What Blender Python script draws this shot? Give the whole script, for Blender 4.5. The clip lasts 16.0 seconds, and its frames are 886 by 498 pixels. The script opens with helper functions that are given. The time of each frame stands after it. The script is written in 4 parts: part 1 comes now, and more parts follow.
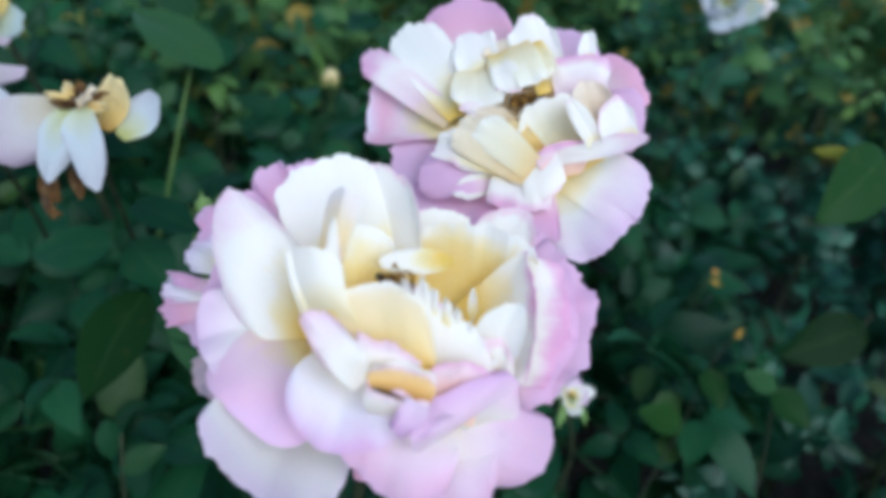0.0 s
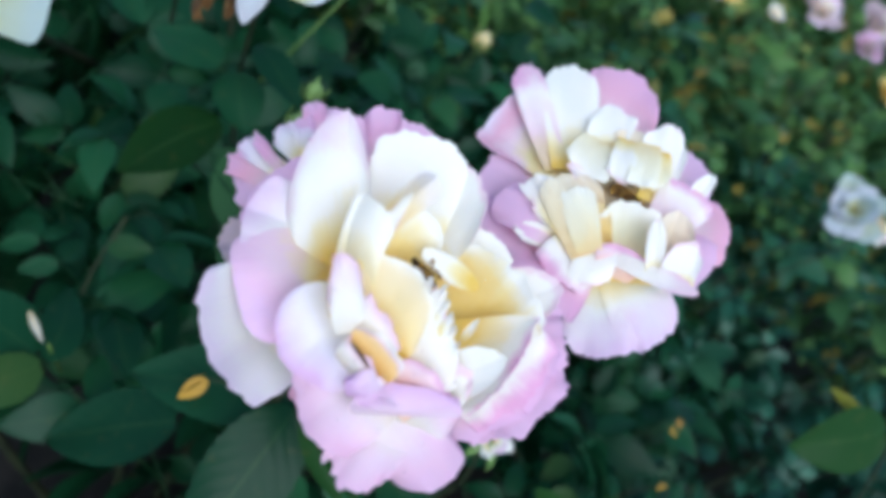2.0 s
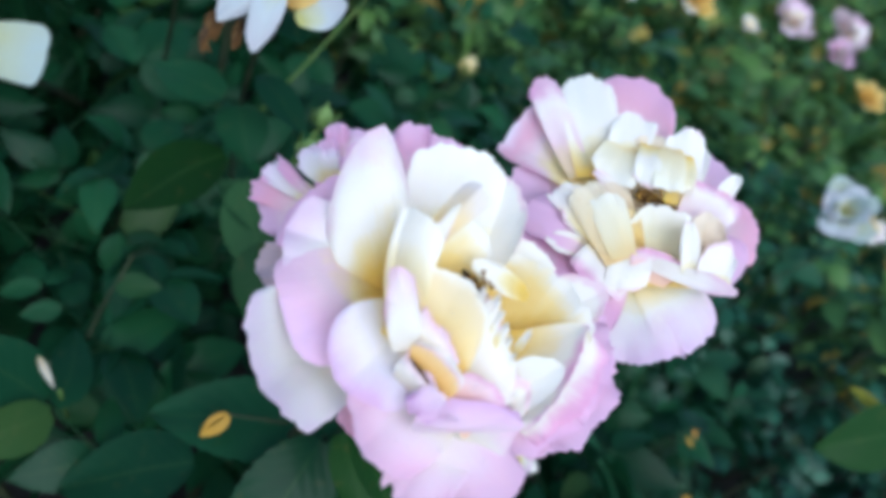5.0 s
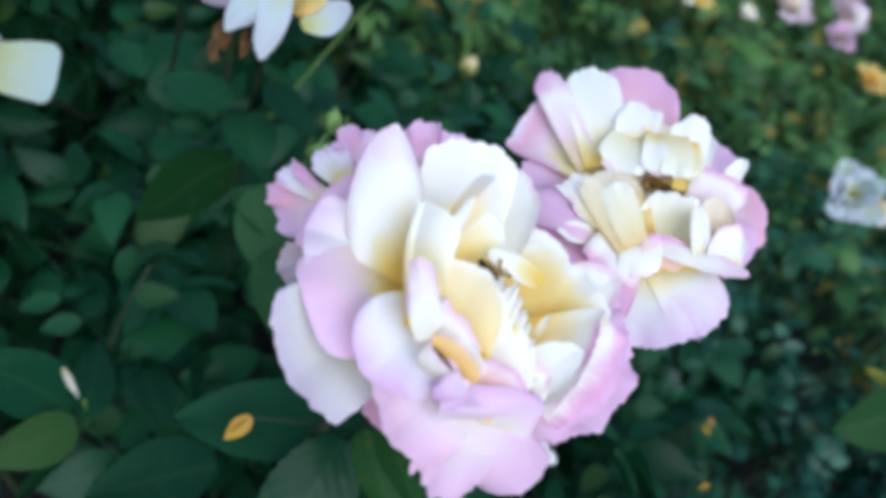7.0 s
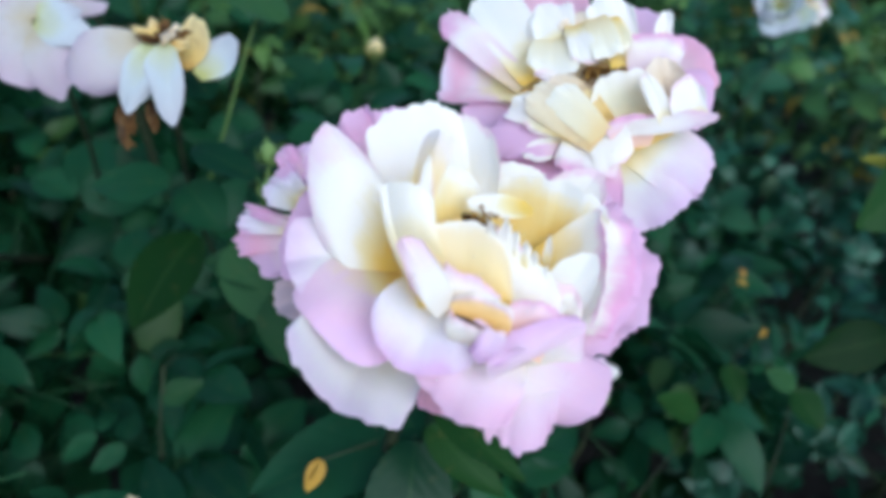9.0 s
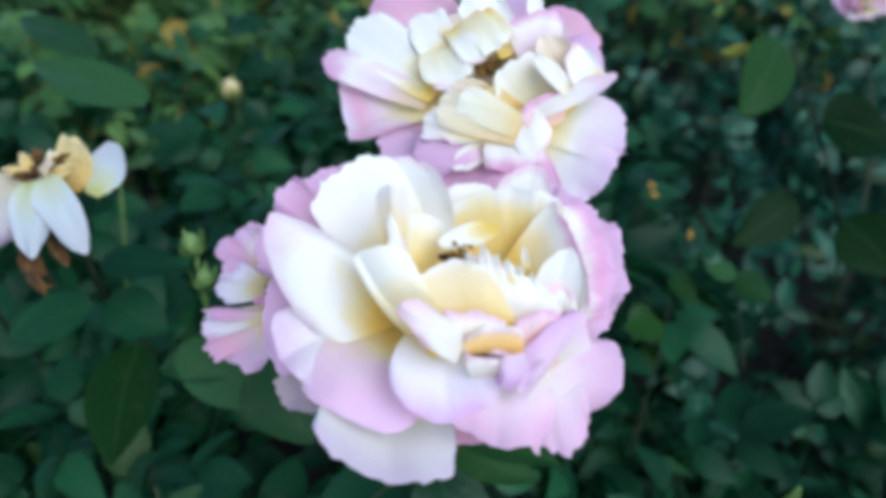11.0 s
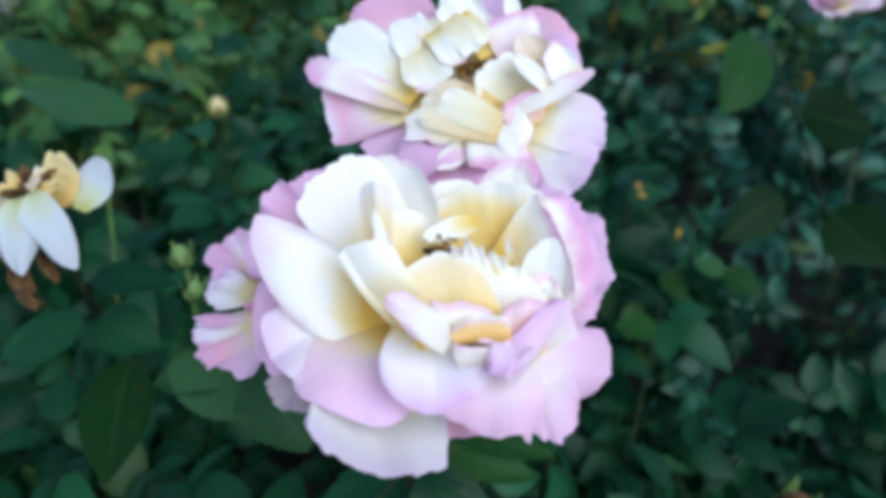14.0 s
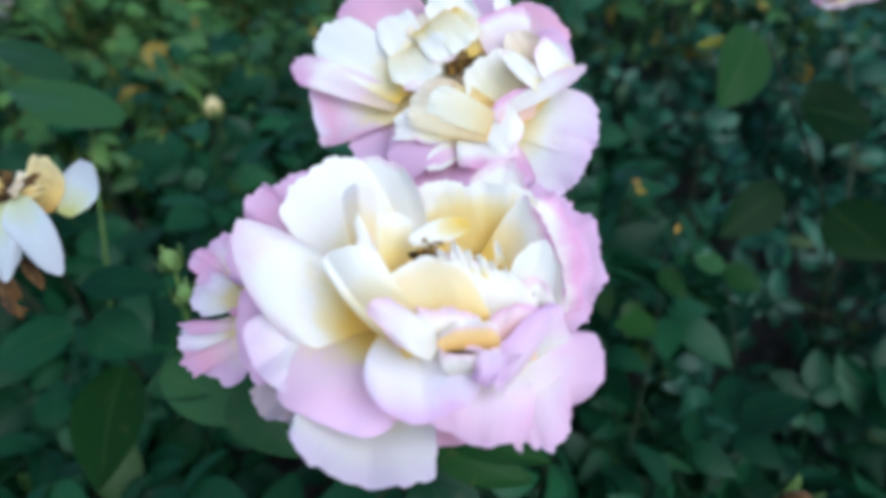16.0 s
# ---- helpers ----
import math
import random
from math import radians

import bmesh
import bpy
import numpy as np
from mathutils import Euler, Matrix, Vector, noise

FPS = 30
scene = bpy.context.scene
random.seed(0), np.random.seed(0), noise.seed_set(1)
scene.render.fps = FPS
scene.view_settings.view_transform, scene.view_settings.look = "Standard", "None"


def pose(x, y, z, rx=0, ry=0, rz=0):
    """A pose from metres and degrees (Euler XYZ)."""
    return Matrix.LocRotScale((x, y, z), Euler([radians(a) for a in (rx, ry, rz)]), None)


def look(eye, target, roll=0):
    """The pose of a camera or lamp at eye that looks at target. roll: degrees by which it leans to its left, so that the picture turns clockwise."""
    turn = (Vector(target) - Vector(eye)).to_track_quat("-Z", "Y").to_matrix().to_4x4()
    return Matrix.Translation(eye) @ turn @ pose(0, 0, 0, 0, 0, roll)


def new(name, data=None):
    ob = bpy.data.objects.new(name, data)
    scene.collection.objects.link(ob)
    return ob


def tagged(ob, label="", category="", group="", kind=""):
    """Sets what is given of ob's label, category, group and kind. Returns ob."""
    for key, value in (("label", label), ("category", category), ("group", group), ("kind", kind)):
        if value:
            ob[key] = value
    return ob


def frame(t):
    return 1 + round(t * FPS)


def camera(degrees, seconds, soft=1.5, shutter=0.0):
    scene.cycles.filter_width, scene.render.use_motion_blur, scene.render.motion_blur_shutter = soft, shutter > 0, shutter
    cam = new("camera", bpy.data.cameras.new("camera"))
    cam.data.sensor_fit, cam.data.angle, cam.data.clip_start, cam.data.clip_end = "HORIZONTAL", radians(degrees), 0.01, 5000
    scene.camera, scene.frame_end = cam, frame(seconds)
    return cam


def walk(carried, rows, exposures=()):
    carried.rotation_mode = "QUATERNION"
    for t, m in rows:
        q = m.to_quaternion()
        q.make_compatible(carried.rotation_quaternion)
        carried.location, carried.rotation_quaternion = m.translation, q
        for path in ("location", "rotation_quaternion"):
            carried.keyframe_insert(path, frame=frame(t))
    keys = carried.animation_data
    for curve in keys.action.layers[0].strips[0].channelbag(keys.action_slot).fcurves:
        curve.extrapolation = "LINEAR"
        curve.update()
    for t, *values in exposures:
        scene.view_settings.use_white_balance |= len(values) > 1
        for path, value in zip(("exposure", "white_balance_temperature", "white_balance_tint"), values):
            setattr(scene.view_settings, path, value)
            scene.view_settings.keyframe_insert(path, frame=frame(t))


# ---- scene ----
cam = camera(68.7, 16.0, soft=5.0)
# a small lens close to the roses: what lies far behind them softens
cam.data.dof.use_dof, cam.data.dof.focus_distance, cam.data.dof.aperture_fstop = True, 0.25, 6.0

# the camera's way: seconds, place in metres, turn in degrees
PATH = [
    (0, 0.0304, -0.1340, 0.9922, 52.48, -8.66, 16.87),
    (0.5, 0.0308, -0.1463, 1.0011, 48.38, -17.97, 28.59),
    (1, 0.0264, -0.1483, 1.0064, 45.48, -24.21, 33.77),
    (1.5, 0.0220, -0.1443, 1.0053, 42.21, -31.22, 40.02),
    (2, 0.0224, -0.1438, 1.0077, 39.98, -33.51, 44.98),
    (2.5, 0.0249, -0.1442, 1.0021, 40.95, -34.05, 45.61),
    (3, 0.0320, -0.1513, 0.9903, 43.58, -34.19, 44.83),
    (3.5, 0.0237, -0.1549, 0.9908, 43.84, -33.95, 44.04),
    (6, 0.0127, -0.1534, 0.9919, 44.84, -31.38, 39.68),
    (6.5, 0.0147, -0.1586, 0.9911, 45.14, -31.23, 39.39),
    (7, 0.0147, -0.1610, 0.9916, 45.44, -30.13, 39.61),
    (7.5, 0.0179, -0.1636, 0.9897, 46.94, -28.28, 37.14),
    (8, 0.0138, -0.1643, 0.9895, 48.35, -25.60, 34.44),
    (8.5, 0.0171, -0.1613, 0.9875, 49.21, -22.00, 28.58),
    (9, 0.0169, -0.1573, 0.9859, 50.33, -12.15, 21.27),
    (9.5, 0.0089, -0.1621, 0.9927, 51.44, -6.21, 13.58),
    (9.7, 0.0048, -0.1598, 0.9948, 50.90, -4.95, 9.96),
    (11.8, -0.0080, -0.1528, 0.9992, 51.75, -0.85, 2.19),
    (12, -0.0052, -0.1550, 0.9950, 52.77, -0.35, 2.60),
    (12.5, -0.0059, -0.1520, 0.9933, 52.71, -0.08, 2.46),
    (13, -0.0059, -0.1522, 0.9927, 52.73, -0.19, 1.52),
    (13.5, -0.0058, -0.1556, 0.9945, 52.71, 0.08, 1.08),
    (14, -0.0043, -0.1592, 0.9958, 52.51, 0.07, 0.71),
    (14.5, -0.0025, -0.1575, 0.9962, 52.38, 0.39, 0.66),
    (15, -0.0024, -0.1550, 0.9950, 52.57, 0.51, 0.48),
    (15.5, -0.0022, -0.1531, 0.9923, 52.27, 0.33, 0.26),
    (16, 0.0002, -0.1529, 0.9936, 52.26, 0.64, 0.38),
]
walk(cam, [(t, pose(x, y, z, rx, ry, rz)) for t, x, y, z, rx, ry, rz in PATH], [(0.0, 0.45, 5520, 5), (1.0, 0.48, 5520, 5), (1.6, 0.57, 5520, 5), (16.0, 0.57, 5520, 5)])

# ---- light: open shade under a bright sky ----
world = bpy.data.worlds.new("sky")
scene.world = world
world.use_nodes = True
wn = world.node_tree.nodes
sky = wn.new("ShaderNodeTexSky")
sky.sky_type, sky.sun_disc = "NISHITA", False
sky.sun_elevation, sky.sun_rotation = radians(48), radians(174)
world.node_tree.links.new(sky.outputs[0], wn["Background"].inputs[0])
wn["Background"].inputs[1].default_value = 0.14
sun_data = bpy.data.lights.new("sun", "SUN")
sun_data.energy, sun_data.angle, sun_data.color = 2.3, radians(48), (1.0, 0.96, 0.9)
sun = new("sun", sun_data)
sun.matrix_world = look((1.4, -1.3, 2.8), (0.0, 0.0, 0.8))


# ---- materials ----
def mix_rgb(nt, fac, a, b, kind="MIX"):
    n = nt.nodes.new("ShaderNodeMix")
    n.data_type, n.blend_type = "RGBA", kind
    for slot, v in ((0, fac), (6, a), (7, b)):
        if isinstance(v, (int, float)):
            n.inputs[slot].default_value = v
        elif isinstance(v, tuple):
            n.inputs[slot].default_value = (*v, 1)
        else:
            nt.links.new(v, n.inputs[slot])
    return n.outputs[2]


def calc(nt, op, a, b=0.0, c=0.0):
    n = nt.nodes.new("ShaderNodeMath")
    n.operation = op
    for slot, v in enumerate((a, b, c)):
        if isinstance(v, (int, float)):
            n.inputs[slot].default_value = v
        else:
            nt.links.new(v, n.inputs[slot])
    return n.outputs[0]


def ramp(nt, fac, *stops):
    n = nt.nodes.new("ShaderNodeValToRGB")
    e = n.color_ramp.elements
    while len(e) < len(stops):
        e.new(0.5)
    for el, (at, col) in zip(e, stops):
        el.position, el.color = at, (*col, 1)
    nt.links.new(fac, n.inputs[0])
    return n.outputs[0]


def noise_tex(nt, scale, detail=3.0, vector=None, rough=0.55):
    n = nt.nodes.new("ShaderNodeTexNoise")
    n.inputs["Scale"].default_value, n.inputs["Detail"].default_value = scale, detail
    n.inputs["Roughness"].default_value = rough
    if vector is None:
        vector = nt.nodes.new("ShaderNodeTexCoord").outputs["Object"]
    nt.links.new(vector, n.inputs["Vector"])
    return n.outputs[0]


def scaled(nt, vector, s):
    n = nt.nodes.new("ShaderNodeMapping")
    n.inputs["Scale"].default_value = s
    nt.links.new(vector, n.inputs[0])
    return n.outputs[0]


def bump(nt, height, strength, distance):
    n = nt.nodes.new("ShaderNodeBump")
    n.inputs["Strength"].default_value, n.inputs["Distance"].default_value = strength, distance
    nt.links.new(height, n.inputs["Height"])
    return n.outputs[0]


def blank(name):
    m = bpy.data.materials.new(name)
    m.use_nodes = True
    return m, m.node_tree, m.node_tree.nodes["Principled BSDF"]


def thin(nt, bsdf, colour, amount):
    """Lets part of the light shine through, as through a petal or a leaf."""
    tr, mixer = nt.nodes.new("ShaderNodeBsdfTranslucent"), nt.nodes.new("ShaderNodeMixShader")
    nt.links.new(colour, tr.inputs[0])
    mixer.inputs[0].default_value = amount
    nt.links.new(bsdf.outputs[0], mixer.inputs[1])
    nt.links.new(tr.outputs[0], mixer.inputs[2])
    nt.links.new(mixer.outputs[0], nt.nodes["Material Output"].inputs[0])


def petal_material(name, *stops, shift=0.18, stain=0.0):
    """Pigment that runs from the claw of the petal to its rim, with streaks along the veins."""
    m, nt, bsdf = blank(name)
    uv = nt.nodes.new("ShaderNodeTexCoord").outputs["UV"]
    sep = nt.nodes.new("ShaderNodeSeparateXYZ")
    nt.links.new(uv, sep.inputs[0])
    side = calc(nt, "ABSOLUTE", calc(nt, "MULTIPLY_ADD", sep.outputs[0], 2.0, -1.0))
    side = calc(nt, "MULTIPLY", calc(nt, "POWER", side, 3.0), 0.22)
    reach = calc(nt, "ADD", sep.outputs[1], calc(nt, "MULTIPLY", side, sep.outputs[1]))
    soft = noise_tex(nt, 60.0, 3)
    streak = noise_tex(nt, 1.0, 4, scaled(nt, uv, (42, 2.5, 1)))
    rnd = nt.nodes.new("ShaderNodeObjectInfo").outputs["Random"]
    reach = calc(nt, "ADD", reach, calc(nt, "MULTIPLY_ADD", soft, 0.5, -0.25))
    reach = calc(nt, "ADD", reach, calc(nt, "MULTIPLY_ADD", streak, 0.16, -0.08))
    reach = calc(nt, "ADD", reach, calc(nt, "MULTIPLY_ADD", rnd, shift, -shift / 2))
    col = ramp(nt, reach, *stops)
    if stain:
        spots = ramp(nt, noise_tex(nt, 180.0, 4), (0.52, (0, 0, 0)), (0.72, (1, 1, 1)))
        col = mix_rgb(nt, calc(nt, "MULTIPLY", spots, stain), col, (0.42, 0.24, 0.08))
    nt.links.new(col, bsdf.inputs["Base Color"])
    bsdf.inputs["Roughness"].default_value = 0.7
    bsdf.inputs["Specular IOR Level"].default_value = 0.15
    bsdf.inputs["Sheen Weight"].default_value = 0.15
    height = calc(nt, "ADD", streak, calc(nt, "MULTIPLY", noise_tex(nt, 350.0, 2), 0.5))
    nt.links.new(bump(nt, height, 0.5, 0.0008), bsdf.inputs["Normal"])
    thin(nt, bsdf, col, 0.58)
    return m


YELLOW, CREAM, WHITE = (0.94, 0.74, 0.20), (0.95, 0.86, 0.54), (0.97, 0.945, 0.89)
BLUSH, PINK, ROSY, LILAC = (0.92, 0.77, 0.81), (0.87, 0.57, 0.74), (0.90, 0.57, 0.69), (0.86, 0.63, 0.79)
PETALS = {
    "white": petal_material("white_petal", (0.12, YELLOW), (0.42, CREAM), (0.7, WHITE), (1.05, WHITE)),
    "snow": petal_material("snow_petal", (0.0, YELLOW), (0.18, CREAM), (0.42, WHITE), (0.95, WHITE), (1.1, BLUSH)),
    "shell": petal_material("shell_petal", (0.0, (0.84, 0.72, 0.46)), (0.4, BLUSH), (0.8, WHITE), (1.02, PINK)),
    "butter": petal_material("butter_petal", (0.0, YELLOW), (0.3, CREAM), (0.8, (0.88, 0.84, 0.66)), (1.02, WHITE)),
    "pale": petal_material("pale_petal", (0.1, YELLOW), (0.34, CREAM), (0.58, WHITE), (0.94, (0.89, 0.71, 0.84))),
    "blush": petal_material("blush_petal", (0.14, YELLOW), (0.36, CREAM), (0.60, WHITE), (0.80, WHITE), (1.0, PINK)),
    "pink": petal_material("pink_petal", (0.0, CREAM), (0.3, BLUSH), (0.7, PINK), (1.0, LILAC)),
    "rosy": petal_material("rosy_petal", (0.0, CREAM), (0.35, BLUSH), (0.75, ROSY), (1.0, PINK)),
    "sunset": petal_material("sunset_petal", (0.34, YELLOW), (0.52, CREAM), (0.68, BLUSH), (0.90, (0.89, 0.66, 0.79)), (1.0, (0.87, 0.66, 0.82))),
    "lilac": petal_material("lilac_petal", (0.0, CREAM), (0.3, BLUSH), (0.65, LILAC), (1.0, LILAC)),
    "heart": petal_material("heart_petal", (0.15, YELLOW), (0.5, (0.94, 0.82, 0.50)), (0.85, (0.94, 0.85, 0.64)), (1.0, WHITE)),
    "cream": petal_material("cream_petal", (0.0, YELLOW), (0.35, CREAM), (0.8, WHITE), (1.0, WHITE)),
    "faded": petal_material("faded_petal", (0.0, (0.88, 0.70, 0.36)), (0.4, (0.92, 0.82, 0.58)), (1.0, (0.94, 0.88, 0.74)), stain=0.15),
    "dry": petal_material("dry_petal", (0.0, (0.04, 0.02, 0.010)), (0.5, (0.11, 0.055, 0.02)), (1.0, (0.24, 0.12, 0.04)), stain=0.6),
    "gold": petal_material("gold_petal", (0.0, (0.75, 0.36, 0.05)), (0.5, (0.82, 0.58, 0.12)), (1.0, (0.84, 0.7, 0.3))),
    "veil": petal_material("veil_petal", (0.1, CREAM), (0.5, (0.88, 0.87, 0.80)), (0.78, (0.86, 0.82, 0.82)), (1.04, (0.82, 0.68, 0.81))),
    "ivory": petal_material("ivory_petal", (0.0, (0.92, 0.80, 0.48)), (0.3, (0.94, 0.89, 0.70)), (0.8, (0.95, 0.93, 0.84)), (1.0, WHITE)),
    "flush": petal_material("flush_petal", (0.1, (0.93, 0.80, 0.42)), (0.36, CREAM), (0.56, BLUSH), (0.78, ROSY), (1.0, (0.92, 0.86, 0.93))),
    "beige": petal_material("beige_petal", (0.0, (0.80, 0.62, 0.36)), (0.4, (0.88, 0.76, 0.56)), (1.0, (0.90, 0.82, 0.70)), stain=0.3),
    "amber": petal_material("amber_petal", (0.0, (0.62, 0.36, 0.08)), (0.4, (0.88, 0.68, 0.26)), (1.0, (0.92, 0.80, 0.48)), stain=0.25),
    "tipped": petal_material("tipped_petal", (0.14, YELLOW), (0.34, CREAM), (0.52, WHITE), (0.78, WHITE), (1.0, (0.93, 0.74, 0.83))),
    # part of the curled fold's grey shade is put into the tone near its rim
    "fold": petal_material("fold_petal", (0.2, YELLOW), (0.55, (0.94, 0.80, 0.48)), (0.78, (0.92, 0.83, 0.70)), (0.92, (0.92, 0.87, 0.86)), (1.0, WHITE)),
    "hollow": petal_material("hollow_petal", (0.48, (0.94, 0.75, 0.26)), (0.70, (0.95, 0.82, 0.43)), (0.90, WHITE), (1.0, WHITE)),
    "petalpink": petal_material("soft_pink_petal", (0.1, (0.95, 0.90, 0.80)), (0.40, (0.94, 0.88, 0.85)), (0.62, (0.92, 0.77, 0.84)), (0.84, (0.90, 0.66, 0.79)), (1.04, LILAC)),
    "cup": petal_material("cup_petal", (0.0, (0.70, 0.40, 0.08)), (0.35, (0.90, 0.66, 0.26)), (0.66, (0.94, 0.76, 0.42)), (0.80, BLUSH), (0.92, WHITE), stain=0.15),
    "lip": petal_material("lip_petal", (0.0, (0.94, 0.88, 0.80)), (0.55, WHITE), (0.82, (0.94, 0.86, 0.86)), (1.0, (0.92, 0.72, 0.80))),
    # shade on the outlying roses is put into these three duller petal colours
    "shaded_white": petal_material("shaded_white_petal", (0.0, (0.66, 0.66, 0.28)), (0.22, (0.72, 0.74, 0.56)), (0.55, (0.72, 0.76, 0.78)), (1.0, (0.70, 0.69, 0.72))),
    "shaded_pink": petal_material("shaded_pink_petal", (0.0, (0.70, 0.62, 0.44)), (0.4, (0.72, 0.68, 0.66)), (1.0, (0.70, 0.58, 0.66)), stain=0.1),
    "shaded_cream": petal_material("shaded_cream_petal", (0.1, (0.60, 0.58, 0.26)), (0.5, (0.62, 0.66, 0.50)), (1.0, (0.57, 0.65, 0.64)), stain=0.05),
    "apron": petal_material("apron_petal", (0.15, CREAM), (0.36, (0.95, 0.92, 0.86)), (0.66, (0.92, 0.88, 0.91)), (0.88, (0.88, 0.76, 0.86)), (1.04, (0.84, 0.62, 0.80))),
    "frill": petal_material("frill_petal", (0.0, (0.92, 0.80, 0.86)), (0.6, (0.88, 0.70, 0.82)), (1.0, (0.80, 0.58, 0.78))),
    "salmon": petal_material("salmon_petal", (0.0, (0.90, 0.70, 0.52)), (0.5, (0.92, 0.70, 0.64)), (0.85, BLUSH), (1.0, PINK)),
    "dusty": petal_material("dusty_petal", (0.0, (0.80, 0.72, 0.56)), (0.4, (0.72, 0.62, 0.60)), (1.0, (0.60, 0.48, 0.53)), stain=0.35),
}


def leaf_material(name, deep, fresh, turned, wear, share=0.03, gloss=0.13):
    m, nt, bsdf = blank(name)
    uv = nt.nodes.new("ShaderNodeTexCoord").outputs["UV"]
    sep = nt.nodes.new("ShaderNodeSeparateXYZ")
    nt.links.new(uv, sep.inputs[0])
    off = calc(nt, "ABSOLUTE", calc(nt, "SUBTRACT", sep.outputs[0], 0.5))
    rib = calc(nt, "LESS_THAN", off, 0.022)
    # side veins slant forwards from the rib
    slant = calc(nt, "SUBTRACT", calc(nt, "MULTIPLY", sep.outputs[1], 9.0), calc(nt, "MULTIPLY", off, 5.0))
    vein = calc(nt, "POWER", calc(nt, "ABSOLUTE", calc(nt, "SUBTRACT", calc(nt, "FRACT", slant), 0.5)), 0.6)
    rnd = calc(nt, "ADD", nt.nodes.new("ShaderNodeObjectInfo").outputs["Random"], nt.nodes.new("ShaderNodeNewGeometry").outputs["Random Per Island"])
    rnd = calc(nt, "FRACT", rnd)
    col = ramp(nt, rnd, (0.0, tuple(0.62 * c for c in deep)), (0.40, deep), (0.80, fresh), (0.97 - share, tuple(1.2 * c for c in fresh)), (1.0 - 0.6 * share, turned))
    col = mix_rgb(nt, calc(nt, "MULTIPLY", noise_tex(nt, 35.0, 3), 0.5), col, fresh)
    col = mix_rgb(nt, calc(nt, "MULTIPLY", rib, 0.10), col, (0.10, 0.17, 0.05))
    spots = ramp(nt, noise_tex(nt, 140.0, 4), (0.60, (0, 0, 0)), (0.70, (1, 1, 1)))
    col = mix_rgb(nt, calc(nt, "MULTIPLY", spots, wear), col, (0.14, 0.10, 0.03))
    nt.links.new(col, bsdf.inputs["Base Color"])
    bsdf.inputs["Roughness"].default_value = 0.38
    bsdf.inputs["Specular IOR Level"].default_value = gloss
    height = calc(nt, "ADD", calc(nt, "MULTIPLY", vein, 0.7), calc(nt, "MULTIPLY", noise_tex(nt, 220.0, 2), 0.4))
    nt.links.new(bump(nt, height, 0.35, 0.0011), bsdf.inputs["Normal"])
    thin(nt, bsdf, col, 0.22)
    return m


LEAF = leaf_material("near_rose_leaf", (0.006, 0.034, 0.014), (0.013, 0.062, 0.022), (0.035, 0.07, 0.015), 0.12)
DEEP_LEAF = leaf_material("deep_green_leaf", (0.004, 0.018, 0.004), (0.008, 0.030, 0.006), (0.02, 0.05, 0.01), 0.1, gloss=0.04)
OLIVE_LEAF = leaf_material("olive_leaf", (0.009, 0.036, 0.008), (0.018, 0.056, 0.012), (0.05, 0.08, 0.016), 0.2, gloss=0.06)
# part of the sky's glint is put into this bluer, lighter green
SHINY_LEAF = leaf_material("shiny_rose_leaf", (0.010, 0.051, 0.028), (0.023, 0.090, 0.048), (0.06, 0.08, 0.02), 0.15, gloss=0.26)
# the light on the farther bushes is put into these two lighter greens
FAR_LIT_LEAF = leaf_material("far_lit_rose_leaf", (0.026, 0.086, 0.032), (0.088, 0.175, 0.042), (0.28, 0.17, 0.03), 0.35, 0.10)
MID_LIT_LEAF = leaf_material("mid_lit_rose_leaf", (0.013, 0.060, 0.031), (0.034, 0.104, 0.044), (0.16, 0.13, 0.03), 0.3, 0.045)
BRIGHT_LEAF = leaf_material("bright_green_leaf", (0.018, 0.062, 0.020), (0.032, 0.085, 0.026), (0.07, 0.13, 0.035), 0.15)
TURNED = leaf_material("turned_leaf", (0.36, 0.22, 0.03), (0.46, 0.26, 0.04), (0.40, 0.17, 0.04), 0.6)
YELLOWING = leaf_material("yellowing_leaf", (0.13, 0.14, 0.012), (0.17, 0.17, 0.016), (0.2, 0.16, 0.02), 0.4)


def bark_material(name, low, high, scale, rough):
    m, nt, bsdf = blank(name)
    col = ramp(nt, noise_tex(nt, scale, 4), (0.35, low), (0.65, high))
    nt.links.new(col, bsdf.inputs["Base Color"])
    bsdf.inputs["Roughness"].default_value = rough
    bsdf.inputs["Specular IOR Level"].default_value = 0.2
    nt.links.new(bump(nt, noise_tex(nt, scale * 3, 3), 0.4, 0.001), bsdf.inputs["Normal"])
    return m


STEM = bark_material("green_stem", (0.055, 0.105, 0.022), (0.10, 0.155, 0.036), 60.0, 0.5)
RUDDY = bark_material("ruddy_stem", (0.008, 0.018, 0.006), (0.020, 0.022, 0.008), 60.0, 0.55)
CANE = bark_material("old_cane", (0.018, 0.024, 0.012), (0.038, 0.046, 0.02), 40.0, 0.7)
SEPAL = bark_material("sepal_green", (0.11, 0.19, 0.05), (0.18, 0.26, 0.08), 90.0, 0.55)
ANTHER = bark_material("anther_brown", (0.10, 0.05, 0.015), (0.42, 0.24, 0.05), 300.0, 0.8)
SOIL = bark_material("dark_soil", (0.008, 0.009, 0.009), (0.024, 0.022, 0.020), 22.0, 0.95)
# clear drops: light goes through, the skin shines
dew, dew_nt, dew_bsdf = blank("dew")
dew_clear, dew_shine = dew_nt.nodes.new("ShaderNodeBsdfTransparent"), dew_nt.nodes.new("ShaderNodeBsdfGlossy")
dew_shine.inputs["Roughness"].default_value = 0.08
dew_mix = dew_nt.nodes.new("ShaderNodeMixShader")
dew_fresnel = dew_nt.nodes.new("ShaderNodeFresnel")
dew_fresnel.inputs[0].default_value = 1.33
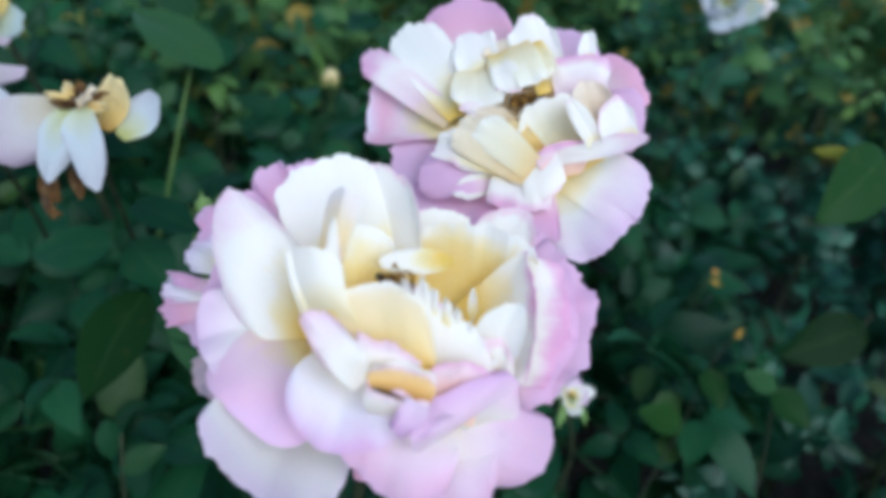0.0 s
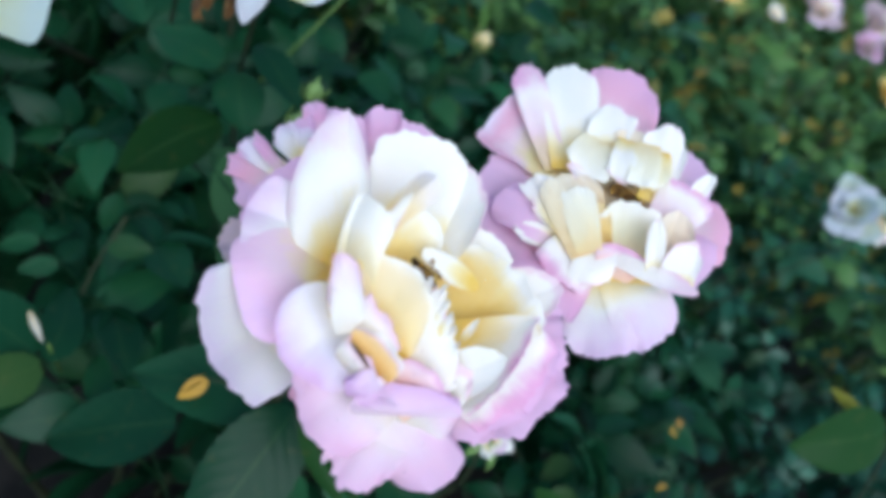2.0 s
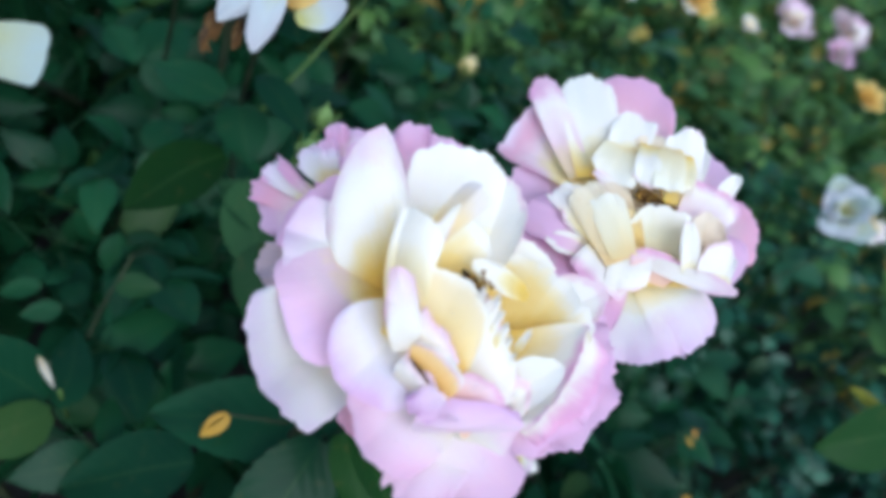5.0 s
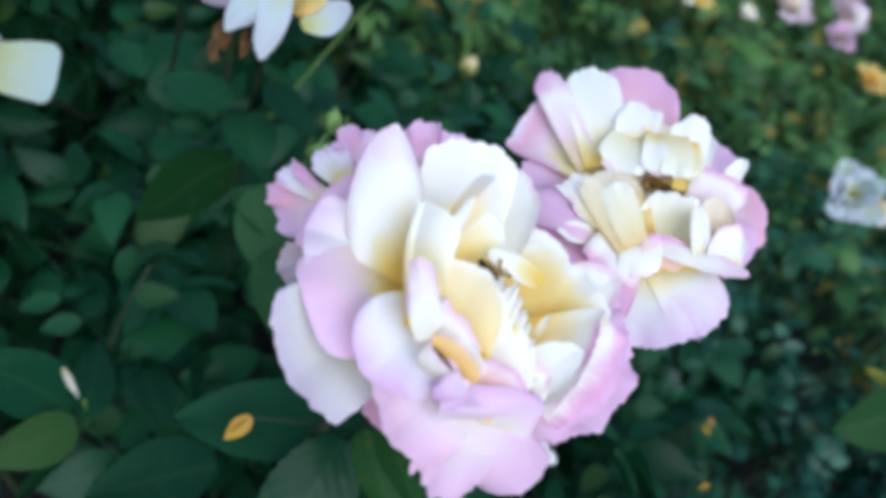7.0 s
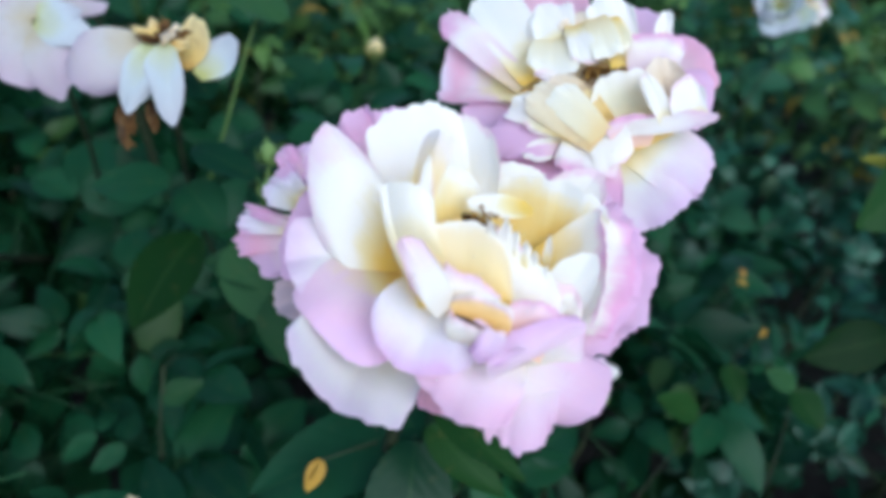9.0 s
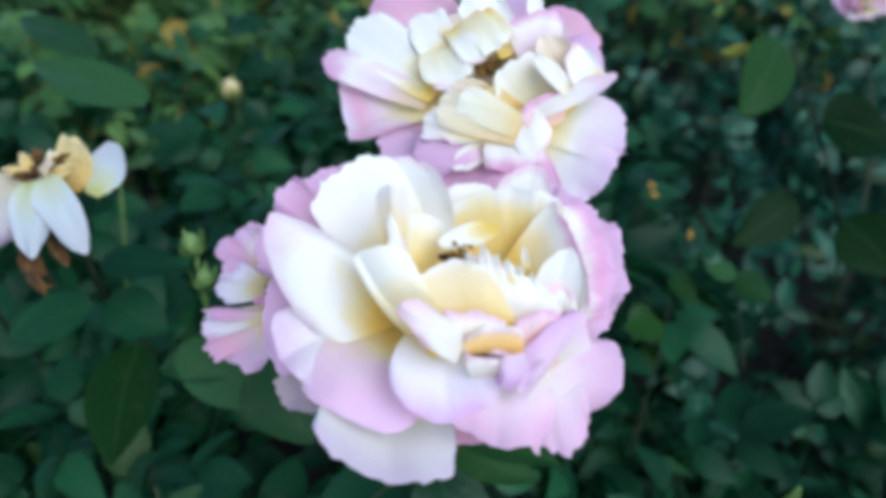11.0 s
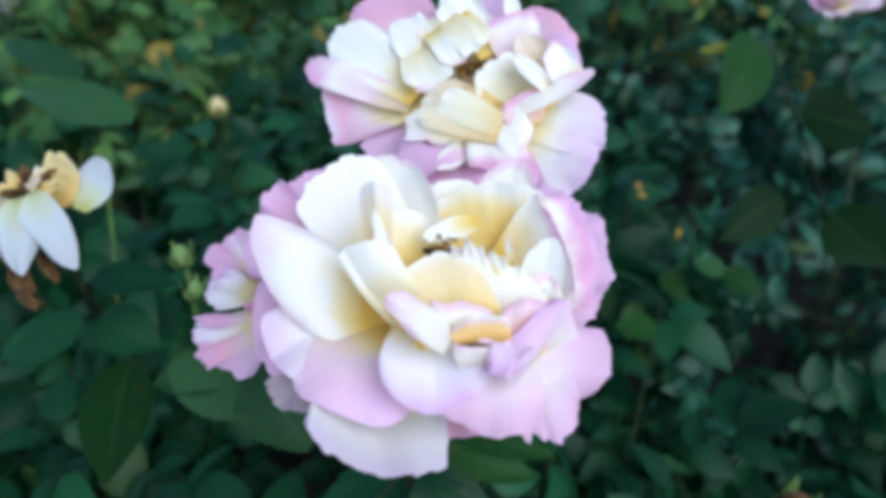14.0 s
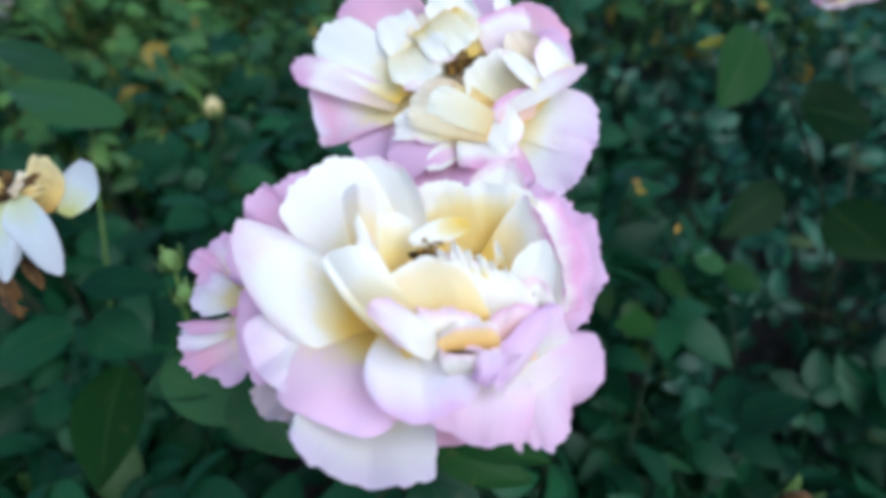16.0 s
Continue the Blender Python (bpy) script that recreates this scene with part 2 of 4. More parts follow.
dew_nt.links.new(calc(dew_nt, "MULTIPLY_ADD", dew_fresnel.outputs[0], 0.4, 0.08), dew_mix.inputs[0])
dew_nt.links.new(dew_clear.outputs[0], dew_mix.inputs[1])
dew_nt.links.new(dew_shine.outputs[0], dew_mix.inputs[2])
dew_nt.links.new(dew_mix.outputs[0], dew_nt.nodes["Material Output"].inputs[0])


# ---- mesh helpers ----
def mesh_object(name, verts, faces, material, parent=None, label="", uvs=None):
    me = bpy.data.meshes.new(name)
    me.from_pydata([tuple(v) for v in verts], [], faces)
    me.materials.append(material)
    if uvs is not None:
        layer = me.uv_layers.new(name="UVMap")
        idx = np.empty(len(me.loops), dtype=np.int32)
        me.loops.foreach_get("vertex_index", idx)
        layer.data.foreach_set("uv", np.asarray(uvs, dtype=np.float32)[idx].ravel())
    me.polygons.foreach_set("use_smooth", [True] * len(me.polygons))
    me.update()
    ob = new(name, me)
    ob.parent = parent
    if label:
        tagged(ob, label)
    return ob


def tube(points, radii, sides=7):
    """Vertices and faces of a round stem through the points."""
    pts = [Vector(p) for p in points]
    verts, faces = [], []
    ref = Vector((0.31, 0.95, 0.05))
    for i, p in enumerate(pts):
        along = (pts[min(i + 1, len(pts) - 1)] - pts[max(i - 1, 0)]).normalized()
        a = along.cross(ref).normalized()
        b = along.cross(a)
        r = radii[i] if isinstance(radii, (list, tuple)) else radii
        verts += [p + r * (math.cos(math.tau * k / sides) * a + math.sin(math.tau * k / sides) * b) for k in range(sides)]
    for i in range(len(pts) - 1):
        for k in range(sides):
            j = (k + 1) % sides
            faces.append((i * sides + k, i * sides + j, (i + 1) * sides + j, (i + 1) * sides + k))
    faces.append(tuple(range(sides))[::-1])
    faces.append(tuple((len(pts) - 1) * sides + k for k in range(sides)))
    return verts, faces


def bowed(a, b, sag, n=10, seed=0):
    """A gently bent line from a to b."""
    a, b, rng = Vector(a), Vector(b), random.Random(seed)
    off = Vector((rng.uniform(-1, 1), rng.uniform(-1, 1), 0)) * sag
    return [a.lerp(b, i / n) + off * math.sin(math.pi * i / n) for i in range(n + 1)]


# ---- roses ----
def bloom(name, m, label):
    """An empty rose; its petals are given in millimetres: x and y across the face, z out of it. Near roses are turned
    to the camera, their petals placed to fit its view.
    """
    ob = new("rose", None)
    ob.matrix_world = m
    ob.empty_display_size = 0.01
    tagged(ob, label, "rose", group="roses in bloom")
    return ob


petal_count = [0]


def petal_mesh(flower, kind, grid, uvs, rows, cols):
    """A thin closed petal from its grid of places in millimetres, claw first."""
    n = cols + 1
    pts = np.array([tuple(p) for p in grid]).reshape(rows + 1, n, 3)
    nv = np.cross(np.gradient(pts, axis=1), np.gradient(pts, axis=0))
    nv /= np.linalg.norm(nv, axis=2, keepdims=True) + 1e-9
    thick = 0.10
    front, back = (pts + thick * nv).reshape(-1, 3), (pts - thick * nv).reshape(-1, 3)
    verts = np.concatenate([front, back]) / 1000
    faces, k = [], (rows + 1) * n
    for j in range(rows):
        for i in range(cols):
            q = (j * n + i, j * n + i + 1, (j + 1) * n + i + 1, (j + 1) * n + i)
            faces.append(q)
            faces.append(tuple(k + x for x in q[::-1]))
    edge = [j * n for j in range(rows, 0, -1)] + list(range(n)) + [j * n + cols for j in range(1, rows + 1)] + [rows * n + i for i in range(cols - 1, 0, -1)]
    # the rim has corners of its own, so that its edge stays crisp
    ring = len(verts)
    verts = np.concatenate([verts, verts[edge], verts[[k + e for e in edge]]])
    for x in range(len(edge)):
        y = (x + 1) % len(edge)
        faces.append((ring + x, ring + len(edge) + x, ring + len(edge) + y, ring + y))
    rim_uv = [uvs[e] for e in edge]
    return mesh_object("petal", verts, faces, PETALS[kind], flower, uvs=uvs + uvs + rim_uv + rim_uv)


def petal(flower, kind, base, tip, width, bulge=0.0, cup=0.0, curl=0.0, lean=0.0, ruffle=0.0, point=0.0, square=0.30, rows=24, cols=26):
    """One petal from its claw (base) to the middle of its rim (tip). bulge: how far the middle comes forwards; cup: how far the
    sides do; curl: how far the rim falls back; lean: turn about its length; square: how far its corners stay back; ruffle: waves of the rim; all in millimetres."""
    petal_count[0] += 1
    rng = random.Random(petal_count[0] * 17 + 5)
    base, tip = Vector(base), Vector(tip)
    axis = tip - base
    length = axis.length
    a = axis / length
    face = Vector((0, 0, 1))
    nrm = (face - a * face.dot(a)).normalized()
    nrm = Matrix.Rotation(radians(lean), 3, a) @ nrm
    side = a.cross(nrm)
    ph = [rng.uniform(0, 6.28) for _ in range(6)]
    skew, notch = rng.uniform(-0.22, 0.22), rng.uniform(0.03, 0.09)
    twist, buckle = rng.uniform(-0.35, 0.35), rng.uniform(0.02, 0.05) * width
    grid, uvs = [], []
    wave = 0.35 + ruffle
    for j in range(rows + 1):
        v = j / rows
        grow = min(1.0, v / 0.68)
        w = width / 2 * (0.34 + 0.66 * math.sin(grow * math.pi / 2))
        if v > 0.68:
            w *= 1 - 0.14 * ((v - 0.68) / 0.32) ** 2
        for i in range(cols + 1):
            u = 2 * i / cols - 1
            rim = max(v, abs(u) * (0.35 + 0.65 * v))
            rag = notch * (0.5 * math.sin(3.1 * u + ph[0]) + 0.35 * math.sin(7.3 * u + ph[1])) + 0.045 * wave * noise.noise((u * 4.0, ph[2], 0.0)) + 0.014 * wave * noise.noise((u * 11.0, ph[3], 2.0))
            reach = v * (1 - square * abs(u + skew) ** 2.6) + rag * v ** 3
            p = base + axis * reach + nrm * (bulge * 4 * v * (1 - v))
            p = p + side * (w * u * (1 + 0.03 * wave * math.sin(8 * v + ph[3]) * v))
            p = p + nrm * (cup * u * u * v + twist * 0.35 * w * u * v)
            p = p + nrm * (buckle * v * math.sin(2.6 * u + 3.4 * v + ph[0]) + 0.35 * buckle * v * math.sin(6.1 * u - 5 * v + ph[2]))
            pleat = 0.010 * width * math.sin(13 * u + ph[1]) * (0.4 + 0.6 * math.sin(29 * u + ph[5])) * v * (1.2 - v)
            p = p + nrm * (pleat + 0.02 * width * v * (1 - min(1.0, abs(u) * 4)))
            over = max(0.0, (rim - 0.55) / 0.45)
            p = p - nrm * (curl * over * over)
            lift = wave * rim ** 4 * (math.sin(5.2 * u + ph[4]) + 0.5 * math.sin(9.7 * u + 4 * v + ph[5]))
            p = p + nrm * lift * 0.8
            p = p + a * (point * (1 - abs(u)) ** 3 * v ** 6)
            grid.append(p)
            uvs.append((u / 2 + 0.5, v))
    return petal_mesh(flower, kind, grid, uvs, rows, cols)


def shaped(flower, kind, base, tip, left, right, bulge=0.0, curl=0.0, ruffle=0.0, rag=1.0, square=2.0, claw=0.6, rows=26, cols=34):
    """One broad petal spread like a fan from its claw (base) to a rim that runs from one shoulder (left) over the tip to the other
    (right). bulge: how far the middle comes forwards; curl: how far the rim rolls back; ruffle: waves of the rim, in millimetres;
    rag: how torn the rim is; square: how full its corners are."""
    petal_count[0] += 1
    rng = random.Random(petal_count[0] * 17 + 5)
    base, tip, shoulders = Vector(base), Vector(tip), (Vector(left), Vector(right))
    axis = tip - base
    length = axis.length
    a = axis / length
    width = (shoulders[1] - shoulders[0]).length
    nrm = a.cross(shoulders[1] - shoulders[0]).normalized()
    if nrm.z < 0:
        nrm = -nrm
    feet = [base + a * max(0.15, min(0.97, (p - base).dot(a) / length)) * length for p in shoulders]
    ph = [rng.uniform(0, 6.28) for _ in range(6)]
    notch, buckle = rng.uniform(0.012, 0.03) * rag, rng.uniform(0.025, 0.045) * width
    wave = 0.4 + ruffle
    grid, uvs = [], []
    for j in range(rows + 1):
        v = j / rows
        for i in range(cols + 1):
            u = 2 * i / cols - 1
            foot, p = (feet[0], shoulders[0]) if u < 0 else (feet[1], shoulders[1])
            across = p - foot
            turn = abs(u) * math.pi / 2
            rim = foot + (tip - foot) * math.cos(turn) ** (2 / square) + across * math.sin(turn) ** (2 / square)
            torn = notch * (math.sin(3.1 * u + ph[0]) + 0.6 * math.sin(7.3 * u + ph[1])) + rag * (0.035 * noise.noise((u * 5.0, ph[2], 0.0)) + 0.028 * noise.noise((u * 14.0, ph[3], 2.0)) + 0.014 * noise.noise((u * 27.0, ph[4], 4.0)))
            start = base + across * claw * abs(u)
            q = start + (rim - start) * (v * (0.97 + torn * v ** 3))
            q = q + across * (0.06 * math.sin(math.pi * v) * u * u)
            q = q + nrm * (bulge * 4 * v * (1 - v) * (1 - 0.4 * u * u))
            q = q + nrm * buckle * v * (math.sin(2.6 * u + 3.0 * v + ph[0]) + 0.35 * math.sin(6.1 * u - 4 * v + ph[2]))
            q = q + nrm * (0.006 * width * math.sin(15 * u + ph[1]) * (0.4 + 0.6 * math.sin(29 * u + ph[5])) * v * (1.2 - v))
            over = max(0.0, (v - 0.6) / 0.4)
            q = q - nrm * (curl * over * over)
            q = q + nrm * (0.7 * wave * v ** 5 * (math.sin(6.2 * u + ph[4]) + 0.6 * math.sin(11.7 * u + 3 * v + ph[5])))
            grid.append(q)
            uvs.append((u / 2 + 0.5, v * (1 - 0.22 * u * u)))
    return petal_mesh(flower, kind, grid, uvs, rows, cols)


def stamens(flower, centre, count, spread, length, seed=1):
    """Brown threads with anthers in the heart of a rose."""
    rng = random.Random(seed)
    verts, faces = [], []
    for _ in range(count):
        a = Vector(centre) + Vector((rng.gauss(0, 1), rng.gauss(0, 1), 0)) * spread * 0.3
        b = a + Vector((rng.gauss(0, 0.5), rng.gauss(0, 0.5), 1)) * length * rng.uniform(0.6, 1)
        v, f = tube([a / 1000, a.lerp(b, 0.8) / 1000, b / 1000, (b + Vector((0, 0, 0.8))) / 1000], [0.0003, 0.0003, 0.0009, 0.0002], 5)
        faces += [tuple(i + len(verts) for i in q) for q in f]
        verts += v
    return tagged(mesh_object("stamens", verts, faces, ANTHER, flower, "brown wilted stamens"), kind="stuff")


def stalk(flower, base, foot, radius=0.0028, sag=0.03, seed=0, sepals=5):
    """The hip, the sepals and the stem under a rose: base in the rose's millimetres, foot in the world."""
    inv = flower.matrix_world.inverted()
    top = Vector(base) / 1000
    way = (inv @ Vector(foot)) - top
    away = way.normalized()
    v, f = tube([top + away * s / 1000 for s in (-2, 2, 6, 11, 15)], [0.0045, 0.0062, 0.0066, 0.0052, radius], 10)
    hip = mesh_object("hip", v, f, SEPAL, flower, "small green hip under the petals")
    pts = [inv @ p for p in bowed(flower.matrix_world @ (top + away * 0.013), foot, sag, 12, seed)]
    v, f = tube(pts, [radius * (1 + 0.5 * i / 12) for i in range(13)], 7)
    mesh_object("stem", v, f, CANE, flower, "thin dark stem")
    across = away.orthogonal().normalized()
    for k in range(sepals):
        out = Matrix.Rotation(math.tau * k / sepals, 3, away) @ across
        line = [top + out * r + away * d for r, d in ((0.004, 0.0), (0.011, 0.003), (0.017, 0.009), (0.020, 0.017))]
        wide = away.cross(out)
        w = (0.003, 0.004, 0.0025, 0.0004)
        verts = [p + wide * s * x - away * 0.0006 * t for t in (0, 1) for p, x in zip(line, w) for s in (-1, 1)]
        faces = [(2 * i, 2 * i + 1, 2 * i + 3, 2 * i + 2) for i in range(3)] + [(8 + 2 * i + 2, 8 + 2 * i + 3, 8 + 2 * i + 1, 8 + 2 * i) for i in range(3)]
        mesh_object("sepal", verts, faces, SEPAL, hip)


def small_rose(place, axis, radius, kinds, label, foot, petals=16, seed=0):
    """A whole rose built ring by ring, for those that stand further off."""
    rng = random.Random(seed)
    turn = Vector(axis).to_track_quat("Z", "Y").to_matrix().to_4x4()
    fl = bloom("rose", Matrix.Translation(place) @ turn, label)
    r = radius * 1000
    for k in range(petals):
        s = k / petals
        az = k * 2.399 + rng.uniform(-0.2, 0.2)
        el = radians(12 + 62 * s + rng.uniform(-8, 8))
        ln = r * (1.0 - 0.42 * s) * rng.uniform(0.85, 1.1)
        tip = (ln * math.cos(el) * math.cos(az), ln * math.cos(el) * math.sin(az), ln * math.sin(el) * 0.75)
        petal(fl, rng.choice(kinds), (0.12 * tip[0], 0.12 * tip[1], -0.1 * r), tip, r * rng.uniform(0.75, 1.0) * (1 - 0.3 * s),
              bulge=-0.08 * r, curl=0.1 * r, ruffle=0.03 * r, rows=8, cols=8)
    stamens(fl, (0, 0, -2), 10, r * 0.12, r * 0.2, seed)
    stalk(fl, (0, 0, -0.12 * r), foot, 0.0016, 0.03, seed)
    return fl


def drops(flower, count, spread, lift, seed):
    """Dew drops that sit on the petals."""
    rng = random.Random(seed)
    bm = bmesh.new()
    bmesh.ops.create_icosphere(bm, subdivisions=2, radius=0.0006)
    me = bpy.data.meshes.new("dew_drop")
    bm.to_mesh(me)
    bm.free()
    me.materials.append(dew)
    me.polygons.foreach_set("use_smooth", [True] * len(me.polygons))
    bpy.context.view_layer.update()
    deps = bpy.context.evaluated_depsgraph_get()
    m = flower.matrix_world
    made = 0
    while made < count:
        x, y = rng.gauss(0, spread) / 1000, rng.gauss(-lift, spread) / 1000
        hit, place, normal, _, ob, _ = scene.ray_cast(deps, m @ Vector((x, y, 0.06)), m.to_3x3() @ Vector((0, 0, -1)))
        made += 1
        if not hit or ob.parent != flower or not ob.name.startswith("petal"):
            continue
        drop = new("dew_drop", me)
        drop.parent = flower
        s = rng.uniform(0.6, 1.5)
        drop.matrix_basis = Matrix.LocRotScale(m.inverted() @ place, None, (s, s, s * 0.75))


LABELS = {
    "open_rose": "wide open cream rose with pink-lilac ruffled rims and dew",
    "faded_rose": "fading cream and pink rose with a beige wilted heart",
    "ragged_rose": "small ragged lilac-pink rose behind the open rose",
    "drooping_rose": "spent white rose with hanging petals and brown stamens",
    "blown_rose": "overblown blush rose with layered drooping petals",
    "cream_rose": "cream rose with ruffled pale pink outer petals",
    "white_rose": "pale white rose with broad cream petals low in the bush",
}

# the open rose in front
open_rose = bloom("open_rose", pose(-0.0057, 0.0057, 0.8453, 52.7, -0.1, 2.5), LABELS["open_rose"])
# outermost petals, behind the others
shaped(open_rose, "pink", (-37.6, 16.1, -30.0), (-69.3, 39.6, -24.0), (-68.6, 29.9, -26.0), (-60.6, 46.5, -26.0), curl=3, ruffle=1.4)
shaped(open_rose, "pink", (-33.3, 20.4, -30.0), (-53.4, 48.1, -26.0), (-61.8, 44.4, -26.0), (-36.8, 50.4, -24.0), curl=3, ruffle=1.2)
shaped(open_rose, "lilac", (-38.1, 5.2, -34.0), (-74.0, 24.6, -20.0), (-73.3, 10.1, -22.0), (-65.9, 33.2, -22.0), curl=2, ruffle=0.8)
shaped(open_rose, "lilac", (-32.6, -4.6, -24.0), (-67.3, -8.3, -6.0), (-60.5, -23.9, -2.0), (-64.6, 10.6, -12.0), curl=3, ruffle=0.5, rag=0.6)
shaped(open_rose, "dusty", (-39.5, -17.4, -14.0), (-57.8, -32.4, 0.0), (-47.3, -33.6, 2.0), (-64.5, -25.2, -4.0), curl=3, ruffle=1.0)
shaped(open_rose, "rosy", (2.6, -28.7, -20.0), (5.0, -47.4, -4.0), (11.7, -46.9, -6.0), (-1.5, -46.2, -4.0), ruffle=0.6)
# the right side: stacked frilled rims
shaped(open_rose, "lilac", (31.4, 16.0, -34.0), (49.1, 38.9, -26.0), (36.1, 46.4, -30.0), (59.0, 22.5, -24.0), curl=4, ruffle=2.0, rag=1.8)
shaped(open_rose, "pink", (30.2, 5.7, -26.0), (60.9, 13.0, -12.0), (56.8, 33.9, -22.0), (50.7, -6.7, -8.0), curl=4, ruffle=1.8, rag=1.6)
shaped(open_rose, "petalpink", (30.3, 16.4, -20.0), (54.9, 24.5, -12.0), (43.2, 37.7, -18.0), (54.2, 6.9, -8.0), curl=3, ruffle=1.4)
shaped(open_rose, "petalpink", (25.3, -1.5, -14.0), (51.5, -0.2, -2.0), (55.6, 16.7, -8.0), (43.1, -13.1, 0.0), curl=3, ruffle=1.0)
shaped(open_rose, "blush", (29.3, 10.5, -14.0), (50.7, 16.7, -5.0), (42.1, 38.0, -13.0), (49.9, -1.6, -1.0), curl=3, ruffle=1.6, rag=2.2, claw=0.8)
# broad petals of the lower left
shaped(open_rose, "veil", (-20.3, -16.7, -10.0), (-20.2, -48.7, 27.0), (1.5, -40.0, 16.0), (-44.1, -31.6, 24.0), bulge=-6, curl=4, ruffle=0.8, rag=1.2, square=2.3)
shaped(open_rose, "sunset", (-18.8, -1.9, -18.0), (-30.8, -30.3, 24.0), (-11.8, -29.0, 18.0), (-50.4, -21.3, 14.0), bulge=5, curl=4, ruffle=0.3, square=2.2, rag=0.3)
shaped(open_rose, "pale", (-22.7, -2.7, -16.0), (-58.9, -15.4, 8.0), (-45.7, -22.6, 16.0), (-60.9, 0.4, 4.0), bulge=3, curl=3, ruffle=0.3, rag=0.4)
# the white back of the flower
shaped(open_rose, "snow", (19.0, 16.1, -30.0), (29.6, 52.3, -22.0), (13.2, 42.3, -24.0), (35.8, 38.0, -22.0), bulge=-3, curl=1, square=1.7)
shaped(open_rose, "snow", (1.7, 16.3, -24.0), (-2.6, 43.8, -16.0), (-15.7, 38.6, -16.0), (12.7, 42.8, -18.0), bulge=-3, curl=2)
shaped(open_rose, "snow", (-9.7, 16.4, -20.0), (-20.2, 51.7, -8.0), (-35.2, 50.1, -11.0), (-2.7, 37.7, -9.0), bulge=-4, curl=2, ruffle=0.4)
shaped(open_rose, "hollow", (23.6, -1.7, -16.0), (17.1, 44.7, -12.0), (-3.6, 34.4, -12.0), (38.5, 33.3, -10.0), bulge=-9, curl=2, ruffle=0.5, claw=0.8)
shaped(open_rose, "blush", (22.1, 2.7, -12.0), (40.0, 23.4, 2.0), (30.0, 39.4, -6.0), (39.8, -1.2, 6.0), bulge=-6, curl=3, ruffle=0.8, claw=0.7)
shaped(open_rose, "snow", (-16.7, 12.4, -16.0), (-42.7, 49.2, -4.0), (-47.7, 28.2, -2.0), (-22.2, 51.3, -8.0), bulge=-3, curl=3, ruffle=0.4, claw=0.7)
shaped(open_rose, "fold", (-18.5, 1.0, 18.0), (-22.9, 42.6, 19.0), (-28.0, 37.0, 16.0), (-16.7, 37.4, 20.0), bulge=0, curl=2, claw=0.35, rag=0.4)
# the great white petal and its neighbours
shaped(open_rose, "tipped", (-16.3, -3.7, -8.0), (-63.2, 32.5, 9.0), (-47.2, -7.8, 6.0), (-38.8, 22.5, 4.0), bulge=4, curl=4, ruffle=0.2, claw=0.5, rag=0.3, square=1.65)
shaped(open_rose, "hollow", (-1.0, -14.6, 2.0), (-17.5, 32.1, 17.0), (-22.8, 15.7, 20.0), (-1.7, 24.3, 8.0), bulge=-5, curl=1, claw=0.9, rag=0.3)
shaped(open_rose, "cream", (-8.4, -9.7, 10.0), (-33.6, 19.4, 22.0), (-31.0, 11.5, 22.0), (-16.4, 18.3, 26.0), bulge=4, curl=3, claw=0.8, rag=0.4)
# lower front
shaped(open_rose, "apron", (-5.7, -5.8, 12.0), (-3.2, -28.9, 29.0), (13.0, -18.5, 27.0), (-21.5, -15.8, 26.0), bulge=2, curl=3, ruffle=0.5, claw=0.6, rag=0.6, square=2.2)
shaped(open_rose, "petalpink", (14.1, -15.4, 8.0), (11.7, -37.0, 24.0), (29.5, -32.7, 22.0), (-4.1, -28.0, 22.0), bulge=4, curl=4, ruffle=0.9, claw=0.8)
shaped(open_rose, "petalpink", (24.0, -14.6, 2.0), (32.6, -40.1, 20.0), (42.4, -29.0, 15.0), (21.0, -36.2, 17.0), bulge=1, curl=3, ruffle=1.6, rag=2.6, claw=0.9, square=2.4)
shaped(open_rose, "petalpink", (12.3, -17.2, 8.0), (58.4, -16.7, 6.0), (41.6, -32.0, 10.0), (51.0, -8.0, 4.0), bulge=4, curl=5, ruffle=0.7, claw=0.9, rag=0.5)
# the heart
shaped(open_rose, "snow", (18.2, -7.6, 12.0), (14.3, 15.8, 15.0), (3.2, 18.7, 18.0), (31.6, 3.8, 11.0), bulge=2, ruffle=1.4, rag=3, claw=0.9)
shaped(open_rose, "snow", (29.8, -1.2, 6.0), (35.1, 22.1, 13.0), (24.9, 13.6, 11.0), (38.7, 6.5, 11.0), bulge=-2, curl=1, claw=0.7, square=1.7)
shaped(open_rose, "snow", (33.3, -7.2, 2.0), (31.8, 9.2, 12.0), (21.7, 3.9, 12.0), (39.4, 0.8, 8.0), curl=2, ruffle=1, claw=0.9)
shaped(open_rose, "heart", (4.5, -6.9, 19.0), (-5.4, 18.0, 19.0), (-18.9, 9.3, 22.0), (15.6, 3.0, 19.0), bulge=2, curl=0.5, ruffle=0.3, claw=0.9, rag=0.5, square=2.4)
shaped(open_rose, "lip", (-0.3, -10.0, 29.0), (-17.1, 7.2, 42.0), (-9.3, -6.4, 36.0), (-3.3, 1.3, 31.0), bulge=1, curl=2, ruffle=1.0, claw=0.6, rag=1.0)
shaped(open_rose, "lip", (3.3, -4.9, 26.0), (3.3, 2.4, 29.0), (-4.6, 2.3, 31.0), (13.6, -0.6, 26.0), curl=2, ruffle=1.2, claw=0.8, rag=1.6, bulge=1)
shaped(open_rose, "cup", (9.6, -10.4, 28.5), (9.4, -0.2, 29.0), (1.2, -4.5, 31.0), (19.6, -5.2, 26.0), bulge=-2, curl=0, ruffle=0.8, claw=0.9, rag=1.6)
